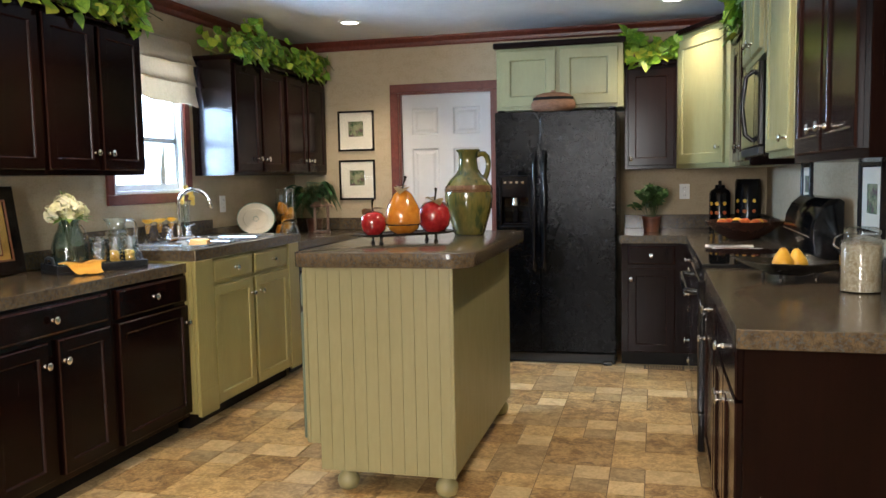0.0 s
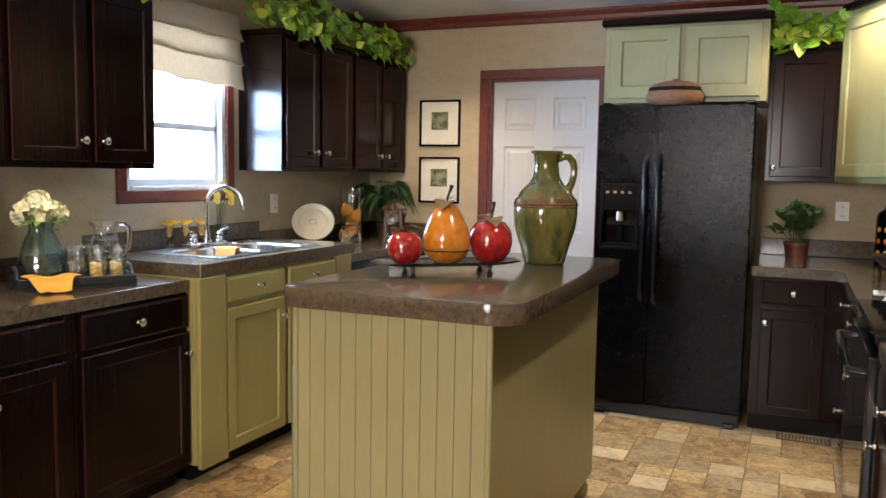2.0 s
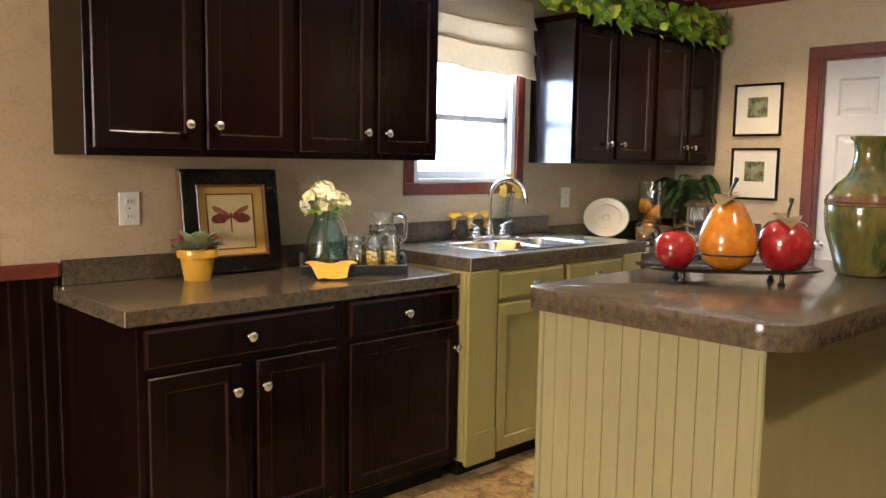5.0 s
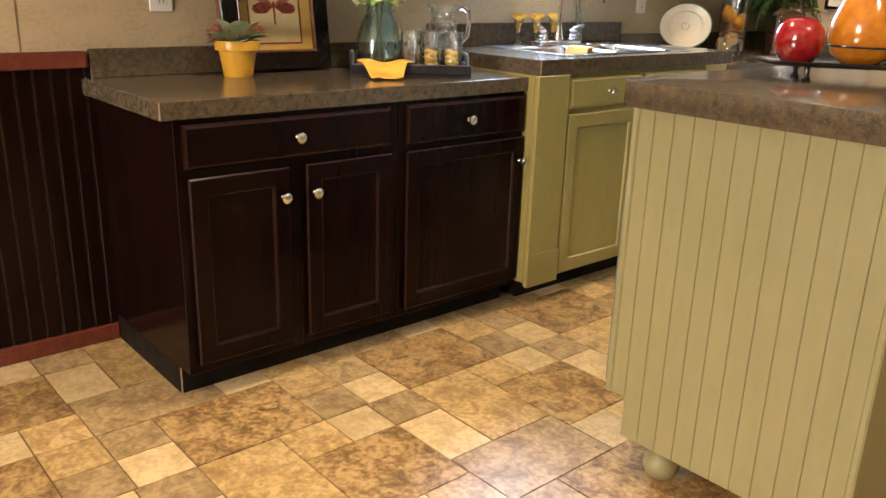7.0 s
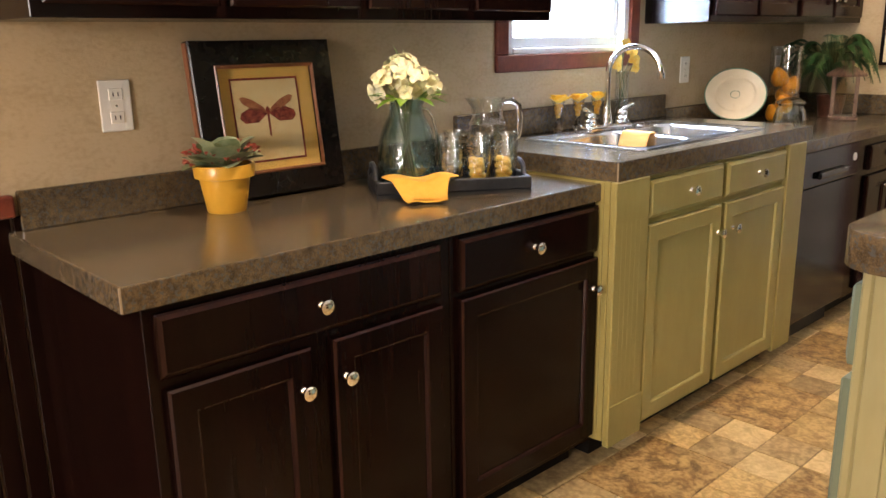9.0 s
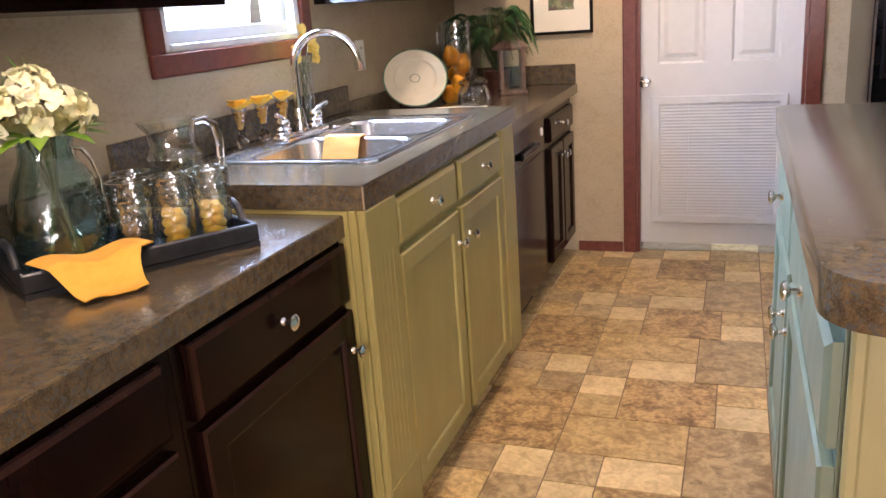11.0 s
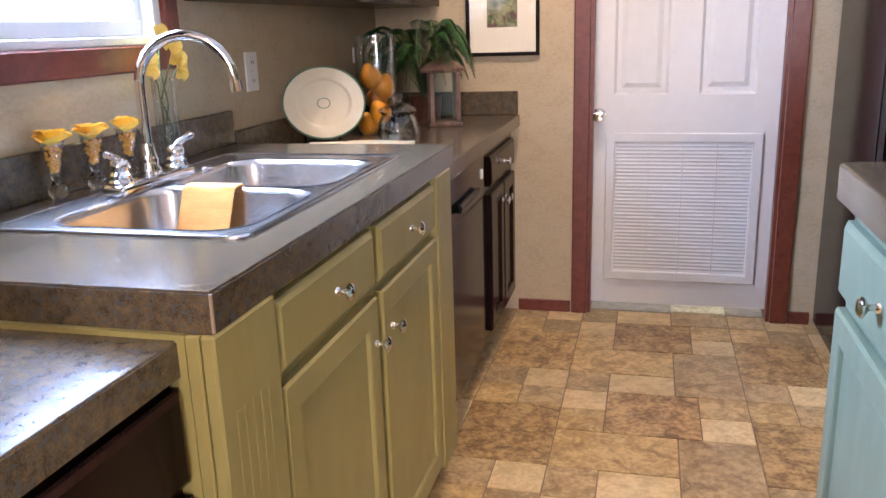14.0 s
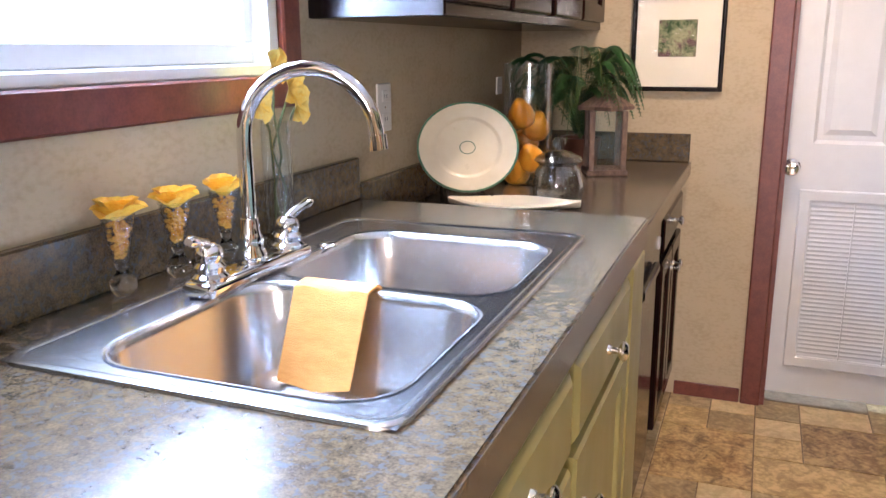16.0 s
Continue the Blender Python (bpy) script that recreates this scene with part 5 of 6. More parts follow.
# ---- low worktop ----
def dragonfly_picture():
    t = thing("dragonfly_picture", pose(-2.80, 3.096, LOW_Z + 0.004, -8, 0, 90), "dragonfly print in ochre mat and black frame, leaning", "picture")
    w, h, s = 0.43, 0.415, 0.068
    fr = part("frame", ring_frame(0, w, 0, h, s, -0.03, 0.0), M_FRAMEB, t)
    part("copper_edge", ring_frame(s - 0.006, w - s + 0.006, s - 0.006, h - s + 0.006, 0.01, -0.033, -0.0265), M_FRAMEE, fr, "copper inner edge")
    part("side_edge", box(-0.004, -0.0002, -0.024, -0.004, 0.004, h - 0.004), M_FRAMEE, fr, "copper worn side")
    part("mat", box(s - 0.001, w - s + 0.001, -0.014, -0.008, s - 0.001, h - s + 0.001), M_MAT, t, "ochre mat")
    x0, x1, z0, z1 = 0.113, 0.312, 0.098, 0.312
    part("mat_line", ring_frame(x0 - 0.005, x1 + 0.005, z0 - 0.005, z1 + 0.005, 0.005, -0.0155, -0.0142), M_WING, t, "rust red mat line")
    part("print", box(x0, x1, -0.0152, -0.0142, z0, z1), M_PARCH, t, "parchment print")
    cx, cz = (x0 + x1) / 2, 0.213
    body = bmesh.new()
    lathe([(0, -0.055), (0.003, -0.05), (0.0035, 0.005), (0.007, 0.012), (0.006, 0.022), (0, 0.03)], 10, bm=body, at=(cx, -0.0153, cz), scale=(1, 0.15, 1))
    part("insect_body", body, M_WING, t)
    for s2 in (-1, 1):
        for a, ln, wd in ((28, 0.094, 0.022), (-6, 0.088, 0.037)):
            b = bmesh.new()
            pts = [(0.004, 0), (0.02, wd * 0.45), (ln * 0.6, wd * 0.62), (ln * 0.92, wd * 0.4), (ln, 0), (ln * 0.85, -wd * 0.4), (ln * 0.4, -wd * 0.5)]
            ca, sa = math.cos(radians(a)), math.sin(radians(a))
            vs = [b.verts.new((cx + s2 * (u * ca - v * sa), -0.0162, cz + 0.008 + u * sa + v * ca)) for u, v in pts]
            f2 = b.faces.new(vs)
            g2 = bmesh.ops.extrude_face_region(b, geom=[f2])
            for q in g2["geom"]:
                if isinstance(q, bmesh.types.BMVert):
                    q.co.y += 0.0008
            bmesh.ops.recalc_face_normals(b, faces=b.faces)
            part("wing", b, M_WINGP if a > 0 else M_WING, t)
    pn = part("glazing", box(s - 0.0005, w - s + 0.0005, -0.0215, -0.0205, s - 0.0005, h - s + 0.0005), M_GLAZING, t)
    pn.visible_shadow = False


dragonfly_picture()


def succulent():
    t = thing("succulent", pose(-2.714, 3.108, LOW_Z), "red-edged succulent in a yellow glazed terracotta pot", "potted plant")
    part("pot", lathe([(0, 0), (0.046, 0), (0.049, 0.004), (0.062, 0.082), (0.062, 0.086), (0.074, 0.089), (0.077, 0.118), (0.075, 0.121), (0.069, 0.121), (0.066, 0.10), (0, 0.098)], 36), M_YELLOW, t, "yellow glazed pot", smooth=40)
    part("soil", lathe([(0, 0.104), (0.066, 0.102), (0.066, 0.099), (0, 0.099)], 20), M_POT, t)
    r = random.Random(4)
    bm, red = bmesh.new(), bmesh.new()
    for k in range(16):
        a = k * 2.4 + r.uniform(-0.2, 0.2)
        tilt = 1.35 - 1.15 * (k / 15) ** 0.8
        size = r.uniform(0.078, 0.100) * (1.15 if k in (2, 5) else 1.0)
        base = Vector((0.014 * math.cos(a), 0.014 * math.sin(a), 0.112))
        way = Vector((math.cos(a) * math.cos(tilt), math.sin(a) * math.cos(tilt), math.sin(tilt)))
        up = Vector((-math.cos(a) * math.sin(tilt), -math.sin(a) * math.sin(tilt), math.cos(tilt)))
        leaf(bm, base, way, up, size, 2, 0.3)
        side = way.cross(up).normalized()
        if k > 5:
            for q in range(5):
                v = -0.36 + 0.18 * q
                edge = base + size * ((0.86 - 0.9 * v * v) * way + v * side + 0.02 * up)
                leaf(red, edge, way + 0.9 * v * side + r.uniform(-0.2, 0.7) * up, up, r.uniform(0.012, 0.018), 2, 0.8)
    part("foliage", bm, M_SUCC, t, "broad grey-green leaves", smooth=60)
    part("frilled_edge", red, M_FRILL, t, "ruffled red leaf edges", smooth=60)


succulent()


def shell(profile, wall=0.0035, n=32):
    """A hollow vessel from an outer profile, bottom to rim."""
    inner = [(max(r - wall, 0), z + (wall if i == 0 else 0)) for i, (r, z) in enumerate(profile)]
    return lathe([(0, profile[0][1])] + list(profile) + inner[::-1] + [(0, profile[0][1] + wall)], n)


TRAY = pose(-2.545, 3.458, LOW_Z, 0, 0, 57)
def tray():
    t = thing("serving_tray", TRAY, "dark slate wooden serving tray with cut-out handles", "tray")
    w, d, h = 0.43, 0.245, 0.045
    part("base", box(0, w, 0, d, 0, 0.010), M_TRAYM, t)
    part("side", box(0, w, -0.002, 0.010, 0.0101, h, 0.003), M_TRAYM, t)
    part("side", box(0, w, d - 0.010, d + 0.002, 0.0101, h, 0.003), M_TRAYM, t)
    for x in (0.0, w - 0.01):
        part("end", box(x, x + 0.01, 0.0101, d - 0.0101, 0.0101, h, 0.003), M_TRAYM, t)
        part("handle", tube([(x + 0.005, 0.06, h - 0.004), (x + 0.005, 0.075, h + 0.022), (x + 0.005, 0.10, h + 0.03), (x + 0.005, d - 0.10, h + 0.03), (x + 0.005, d - 0.075, h + 0.022), (x + 0.005, d - 0.06, h - 0.004)], 0.008, 8), M_TRAYM, t, smooth=60)


tray()
TZ = 0.0102


def flower_vase():
    t = thing("flower_vase", TRAY @ pose(0.105, 0.135, TZ), "aqua glass jug vase with cream hydrangea-like blooms", "vase")
    part("vessel", shell([(0.068, 0.0), (0.080, 0.012), (0.086, 0.06), (0.083, 0.115), (0.069, 0.165), (0.050, 0.20), (0.046, 0.225), (0.055, 0.245)], 0.005), M_TEAL, t, smooth=50)
    part("wire_handle", tube([(0.048, 0, 0.215), (0.06, 0, 0.212), (0.074, 0, 0.19), (0.084, 0, 0.15), (0.083, 0, 0.11)], 0.004, 8), M_NICKEL, t, smooth=60)
    r = random.Random(9)
    st = bmesh.new()
    for k in range(7):
        a = r.uniform(0, 6.28)
        tube([(0.03 * math.cos(a), 0.03 * math.sin(a), 0.02), (0.01 * math.cos(a + 2), 0.01 * math.sin(a + 2), 0.15), (0.03 * math.cos(a + 2), 0.03 * math.sin(a + 2), 0.25)], 0.003, 6, st)
    part("stem", st, M_STEM, t)
    fl, lv = bmesh.new(), bmesh.new()
    for cx, cy, cz, rad in ((0.03, -0.035, 0.268, 0.046), (-0.042, -0.02, 0.272, 0.046), (0.0, 0.045, 0.275, 0.046), (0.06, 0.025, 0.262, 0.04), (-0.01, 0.0, 0.302, 0.046), (-0.065, 0.03, 0.258, 0.038)):
        for k in range(24):
            a, e = r.uniform(0, 6.28), r.uniform(-0.5, 1.5)
            n = Vector((math.cos(a) * math.cos(e), math.sin(a) * math.cos(e), math.sin(e)))
            c = Vector((0.88 * cx, 0.88 * cy, cz + 0.012)) + n * 0.86 * rad * r.uniform(0.85, 1.1)
            s0 = n.orthogonal()
            for q in range(4):
                s1 = s0.copy()
                s1.rotate(Matrix.Rotation(1.57 * q + r.uniform(-0.2, 0.2), 3, n))
                leaf(fl, c, s1 + r.uniform(0.2, 0.9) * n, n, r.uniform(0.020, 0.031), 2, 0.6)
    for k in range(22):
        a = r.uniform(0, 6.28)
        leaf(lv, (0.04 * math.cos(a), 0.04 * math.sin(a), 0.246), (math.cos(a), math.sin(a), r.uniform(-0.1, 0.9)), (0, 0, 1), r.uniform(0.055, 0.085), False, 0.3)
    leaf(lv, (-0.01, 0.0, 0.32), (-0.1, 0.1, 1), (1, 0, 0.2), 0.075, False)
    leaf(lv, (0.0, 0.01, 0.32), (0.15, 0.1, 1), (1, 0, 0.2), 0.06, False)
    part("bloom", fl, M_PETAL, t, "cream and white petals", smooth=60)
    part("foliage", lv, M_LEAF, t, smooth=60)


flower_vase()


def tumbler(x, y, fruit):
    t = thing("tumbler", TRAY @ pose(x, y, TZ), "clear glass tumbler with dried citrus in it" if fruit else "clear empty glass tumbler", "glass", "tumblers on the tray")
    part("vessel", shell([(0.029, 0.0), (0.032, 0.004), (0.037, 0.08), (0.039, 0.147), (0.0395, 0.149)], 0.004, 24), M_SEEDY, t, smooth=50)
    if fruit:
        b = bmesh.new()
        r = random.Random(int(x * 1000))
        for k in range(11):
            a = k * 2.2
            lathe([(0, -0.009), (0.011, -0.006), (0.0135, 0.001), (0.009, 0.008), (0, 0.010)], 10, bm=b, at=(0.013 * math.cos(a), 0.013 * math.sin(a), 0.016 + k * 0.0062 + r.uniform(-0.002, 0.002)))
        part("citrus", b, M_PETALY, t, "orange citrus slices", smooth=50)


for x, y, fr_ in ((0.218, 0.075, False), (0.250, 0.160, False), (0.290, 0.055, True), (0.368, 0.062, True)):
    tumbler(x, y, fr_)


def pitcher():
    t = thing("pitcher", TRAY @ pose(0.345, 0.165, TZ), "clear glass pitcher with a handle and pouring lip", "pitcher")
    bm = shell([(0.053, 0.0), (0.061, 0.008), (0.064, 0.05), (0.060, 0.11), (0.051, 0.158), (0.054, 0.162), (0.054, 0.167), (0.050, 0.171), (0.044, 0.188), (0.045, 0.216), (0.050, 0.234), (0.051, 0.239)], 0.0045)
    for v in bm.verts:
        if v.co.z > 0.2 and v.co.x < -0.02:
            v.co.x -= 0.4 * (v.co.z - 0.2) * (-v.co.x - 0.02) / 0.03
    part("vessel", bm, M_GLASS, t, smooth=50)
    part("handle", tube([(0.0505, 0, 0.226), (0.072, 0, 0.229), (0.092, 0, 0.215), (0.098, 0, 0.18), (0.094, 0, 0.13), (0.064, 0, 0.095)], [0.006, 0.008, 0.0085, 0.0085, 0.008, 0.006], 12), M_CRYSTAL, t, smooth=60)


pitcher()


def sheet(name, fn, nu, nv, mat, label, category, place, thick=0.003):
    bm = bmesh.new()
    g = [[bm.verts.new(fn(i / nu, k / nv)) for k in range(nv + 1)] for i in range(nu + 1)]
    for i in range(nu):
        for k in range(nv):
            bm.faces.new((g[i][k], g[i + 1][k], g[i + 1][k + 1], g[i][k + 1]))
    bm.normal_update()
    ret = bmesh.ops.solidify(bm, geom=list(bm.faces), thickness=thick)
    bmesh.ops.recalc_face_normals(bm, faces=bm.faces)
    return solid(name, bm, mat, label, category, place, smooth=50)


def napkin_fn(u, v):
    w = 0.19 * (1 - 0.45 * v) if v > 0.3 else 0.19
    x = 0.02 + u * w + 0.05 * v
    if v < 0.4:
        y, z = 0.05 - 0.18 * v, 0.05 + 0.006 * math.sin(9 * u)
    else:
        q = (v - 0.4) / 0.6
        y, z = -0.022 - 0.085 * q * q, 0.05 - 0.044 * min(1, 1.25 * q) + 0.004 * math.sin(8 * u)
    return (x, y, max(z, 0.006))


sheet("napkin", napkin_fn, 14, 14, M_CLOTH, "orange cloth napkin draped over the tray's edge", "napkin", TRAY)

# ---- sink worktop ----
def bud_vase(x, y, seed):
    t = thing("bud_vase", pose(x, y, SINK_Z), "flared glass bud vase of amber pebbles with a yellow flower", "vase", "three bud vases")
    lower = lathe([(0, 0), (0.012, 0), (0.019, 0.01), (0.019, 0.022), (0.009, 0.033), (0.008, 0.04), (0.011, 0.048), (0, 0.048)], 20)
    part("stem_bulb", lower, M_CRYSTAL, t, smooth=60)
    part("cone", shell([(0.011, 0.0485), (0.015, 0.07), (0.021, 0.10), (0.0245, 0.118)], 0.002, 24), M_GLASS, t, smooth=50)
    r = random.Random(seed)
    pb = bmesh.new()
    for k in range(95):
        z = 0.056 + 0.049 * k / 94
        q = (0.0068 + 0.0118 * k / 94) * math.sqrt(r.random())
        a = r.uniform(0, 6.28)
        lathe([(0, -0.0036), (0.0034, -0.0018), (0.0036, 0.0014), (0, 0.0034)], 7, bm=pb, at=(q * math.cos(a), q * math.sin(a), z))
    part("pebbles", pb, M_BEANS, t, "loose amber pebbles", smooth=50)
    bm = bmesh.new()
    for k in range(11):
        a = k * 2.4 + r.uniform(-0.2, 0.2)
        rise = 2.2 - 1.6 * k / 10 + r.uniform(-0.15, 0.15)
        leaf(bm, (0.006 * math.cos(a), 0.006 * math.sin(a), 0.108), (math.cos(a), math.sin(a), rise), (-math.cos(a), -math.sin(a), 0.6), r.uniform(0.034, 0.043), 2, 0.7)
    part("flower", bm, M_PETALY, t, "bright yellow ruffled petals", smooth=60)


for k, (x, y) in enumerate(((-2.827, 4.578), (-2.815, 4.685), (-2.806, 4.795))):
    bud_vase(x, y, 20 + k)


def orchid_vase():
    t = thing("orchid_vase", pose(-2.822, 4.985, SINK_Z), "tall clear cylinder vase with a yellow orchid spray", "vase")
    part("vessel", shell([(0.027, 0.0), (0.028, 0.004), (0.028, 0.215)], 0.002, 24), M_GLASS, t, smooth=50)
    st, fl = bmesh.new(), bmesh.new()
    tube([(0.005, 0, 0.01), (-0.012, 0.004, 0.08), (0.012, -0.004, 0.15), (0.004, -0.01, 0.23), (-0.005, 0.01, 0.30)], 0.0022, 6, st)
    tube([(0.0, 0.01, 0.01), (0.01, 0.008, 0.09), (-0.01, 0.0, 0.16), (0.01, 0.035, 0.265)], 0.0022, 6, st)
    tube([(-0.01, 0.0, 0.01), (0.0, -0.012, 0.1), (0.0, -0.02, 0.2), (0.0, -0.055, 0.245)], 0.0022, 6, st)
    tube([(0.01, 0.02, 0.19), (0.012, 0.04, 0.225), (0.01, 0.055, 0.235)], 0.002, 6, st)
    part("stem", st, M_STEM, t)
    r = random.Random(31)
    for c in ((0.0, -0.055, 0.25), (-0.005, 0.01, 0.31), (0.01, 0.035, 0.272), (0.01, 0.055, 0.24)):
        for k in range(5):
            a = k * 1.26 + r.uniform(-0.2, 0.2)
            leaf(fl, c, (0.5, math.cos(a), math.sin(a)), (1, 0, 0), r.uniform(0.032, 0.042), 2, 0.6)
    part("flower_spray", fl, M_ORCHID, t, "pale yellow orchid blooms", smooth=60)


orchid_vase()


def towel_fn(u, v):
    x = -2.604 + 0.118 * u
    if v < 0.12:
        return (x, MID + 0.03 - 0.25 * v, SINK_Z - 0.03 + 0.30 * v)
    if v < 0.3:
        q = (v - 0.12) / 0.18
        return (x, MID - 0.0 - 0.035 * q, SINK_Z + 0.0095 - 0.002 * q)
    q = (v - 0.3) / 0.7
    return (x - 0.016 * q, MID - 0.036 - 0.036 * q, SINK_Z + 0.006 - (0.139 - 0.006 * (2 * u - 1) ** 6) * q + 0.003 * math.sin(9 * u))


sheet("dish_towel", towel_fn, 10, 26, M_TOWEL, "apricot waffle dish towel hung over the sink divider", "towel", None, 0.004)

# ---- far corner of the west worktop ----
def platter():
    t = thing("platter", pose(-2.736, 5.785, FAR_Z, 0, 0, 30), "cream enamel oval platter with a green rim on a small stand", "platter")
    tilt = Matrix.Rotation(radians(78), 3, "X")
    at = (0, 0.0, 0.146)
    sc = (1.0, 0.87, 1.0)
    part("dish", lathe([(0, 0), (0.083, 0.001), (0.093, 0.008), (0.136, 0.014), (0.136, 0.018), (0.097, 0.0125), (0.093, 0.0115), (0.088, 0.0065), (0.083, 0.0055), (0, 0.005)], 48, at=at, turn=tilt, scale=sc), M_CREAM, t, smooth=40)
    part("rim", lathe([(0.1345, 0.0125), (0.14, 0.0135), (0.14, 0.0195), (0.1345, 0.0195), (0.1345, 0.0125)], 48, at=at, turn=tilt, scale=sc), M_RIM, t, "green enamel rim", smooth=40)
    part("motif", lathe([(0.020, 0.0056), (0.0225, 0.0056), (0.0225, 0.0064), (0.020, 0.0064), (0.020, 0.0056)], 24, at=at, turn=tilt, scale=(1, 0.8, 1)), M_RIM, t, "faded green crest")
    for s in (-0.06, 0.06):
        part("stand_foot", tube([(s, 0.09, 0.004), (s, -0.02, 0.004), (s, -0.045, 0.01), (s, -0.048, 0.028)], 0.004, 8), M_IRON, t)
        part("stand_back", tube([(s, 0.085, 0.004), (s, 0.035, 0.13)], 0.004, 8), M_IRON, t)


platter()


def pear(bm, at, s, turn=None):
    return lathe([(0, 0), (0.02, 0.001), (0.036, 0.013), (0.041, 0.032), (0.034, 0.055), (0.022, 0.074), (0.016, 0.086), (0.008, 0.094), (0, 0.095)], 18, bm=bm, at=at, scale=(s, s, s), turn=turn)


def pear_vase():
    t = thing("pear_vase", pose(-2.668, 6.15, FAR_Z), "tall clear glass cylinder of orange-yellow pears", "vase")
    part("vessel", shell([(0.074, 0.0), (0.076, 0.006), (0.076, 0.362)], 0.003, 32), M_GLASS, t, smooth=50)
    r = random.Random(2)
    for k, (x, y, z) in enumerate(((-0.022, -0.015, 0.012), (0.024, -0.02, 0.055), (-0.018, 0.02, 0.098), (0.02, 0.0, 0.14), (-0.012, -0.012, 0.178))):
        part("pear", pear(None, (x, y, z), 1.05, Matrix.Rotation(r.uniform(-0.9, 0.9), 3, "X")), M_ORANGE, t, smooth=60)


pear_vase()


def glass_jar():
    t = thing("glass_jar", pose(-2.50, 5.86, FAR_Z), "clear glass apothecary jar with a knobbed lid", "jar")
    part("vessel", shell([(0.055, 0.0), (0.068, 0.01), (0.072, 0.045), (0.062, 0.085), (0.052, 0.1), (0.064, 0.112)], 0.003), M_GLASS, t, smooth=50)
    lid = part("lid", lathe([(0.066, 0.1125), (0.06, 0.122), (0.035, 0.135), (0.012, 0.14), (0.01, 0.146), (0.019, 0.155), (0.019, 0.165), (0.01, 0.174), (0, 0.176), (0, 0.136), (0.034, 0.131), (0.058, 0.1185), (0.066, 0.1125)], 28), M_GLASS, t, smooth=50)


glass_jar()
sheet("leaf_dish", lambda u, v: (-2.585 + 0.34 * (u - 0.5), 5.70 + 0.16 * (v - 0.5) * math.sin(math.pi * min(max(u, 0.02), 0.98)) + 0.05 * u, FAR_Z + 0.008 + 0.006 * (2 * u - 1) ** 4 + 0.05 * (v - 0.5) ** 2), 18, 8, M_CREAM, "cream leaf-shaped ceramic dish", "dish", None, 0.006)


def lantern():
    t = thing("lantern", pose(-2.475, 6.41, FAR_Z, 0, 0, 20), "weathered rose-brown wooden lantern with glass sides", "lantern")
    part("base", box(-0.068, 0.068, -0.068, 0.068, 0, 0.018, 0.004), M_LANTERN, t)
    for x in (-0.052, 0.052):
        for y in (-0.052, 0.052):
            part("post", box(x - 0.009, x + 0.009, y - 0.009, y + 0.009, 0.0181, 0.21, 0.002), M_LANTERN, t)
    part("roof", lathe([(0, 0.2101), (0.092, 0.2101), (0.092, 0.222), (0.05, 0.25), (0.03, 0.262), (0.03, 0.285), (0, 0.295)], 4), M_LANTERN, t)
    part("ring", tube([(0.022 * math.cos(a), 0, 0.305 + 0.022 * math.sin(a)) for a in [i * math.pi / 8 for i in range(17)]], 0.003, 6), M_IRON, t)
    pn = part("pane", box(-0.043, 0.043, -0.05, -0.048, 0.0185, 0.2095), M_GLASS, t)
    pn = part("pane", box(-0.05, -0.048, -0.043, 0.043, 0.0185, 0.2095), M_GLASS, t)


lantern()


def frond_plant(name, place, label, mat, fronds, reach, rise, seed, pot, leaflets=22, size=0.035, clear=None):
    t = thing(name, place, label, "plant")
    if pot:
        part("pot", lathe([(0, 0), (pot * 0.8, 0), (pot, pot * 1.5), (pot * 1.03, pot * 1.55), (pot * 0.92, pot * 1.55), (pot * 0.88, pot * 1.2), (0, pot * 1.2)], 24), M_POT, t, "russet glazed pot", smooth=40)
    r = random.Random(seed)
    bm, st = bmesh.new(), bmesh.new()
    z0 = pot * 1.4 if pot else 0.1
    for k in range(fronds):
        a = k * 2.399 + r.uniform(-0.3, 0.3)
        ln, up = reach * r.uniform(0.65, 1.0) * (1 - 0.38 * max(0, math.cos(a))), rise * r.uniform(0.6, 1.0)
        pts = []
        for i in range(leaflets + 1):
            u = i / leaflets
            p = Vector((math.cos(a) * ln * u, math.sin(a) * ln * u, z0 + up * math.sin(u * 2.3) * 1.1 - 0.6 * ln * u * u))
            if clear:
                p.x, p.y = max(clear[0], min(clear[1], p.x)), max(clear[2], min(clear[3], p.y))
            p.z = max(p.z, 0.015)
            pts.append(p)
        tube([tuple(p) for p in pts[::3]], 0.0016, 4, st)
        for i in range(2, leaflets):
            d = pts[i + 1] - pts[i]
            if d.length < 1e-4:
                continue
            d = d.normalized()
            side = d.cross(Vector((0, 0, 1)))
            side = side.normalized() if side.length > 1e-3 else Vector((1, 0, 0))
            s = size * math.sin(math.pi * (0.12 + 0.85 * i / leaflets)) + 0.006
            for q in (-1, 1):
                leaf(bm, pts[i], q * side + 0.3 * d - Vector((0, 0, 0.12)), (0, 0, 1), s, False)
    part("stem", st, M_STEM, t)
    part("foliage", bm, mat, t, smooth=60)


frond_plant("fern", pose(-2.575, 6.50, FAR_Z), "dark green fern arching over the corner worktop", M_FERN, 44, 0.36, 0.34, 6, 0.07, 46, 0.034, (-0.22, 0.31, -0.34, 0.25))


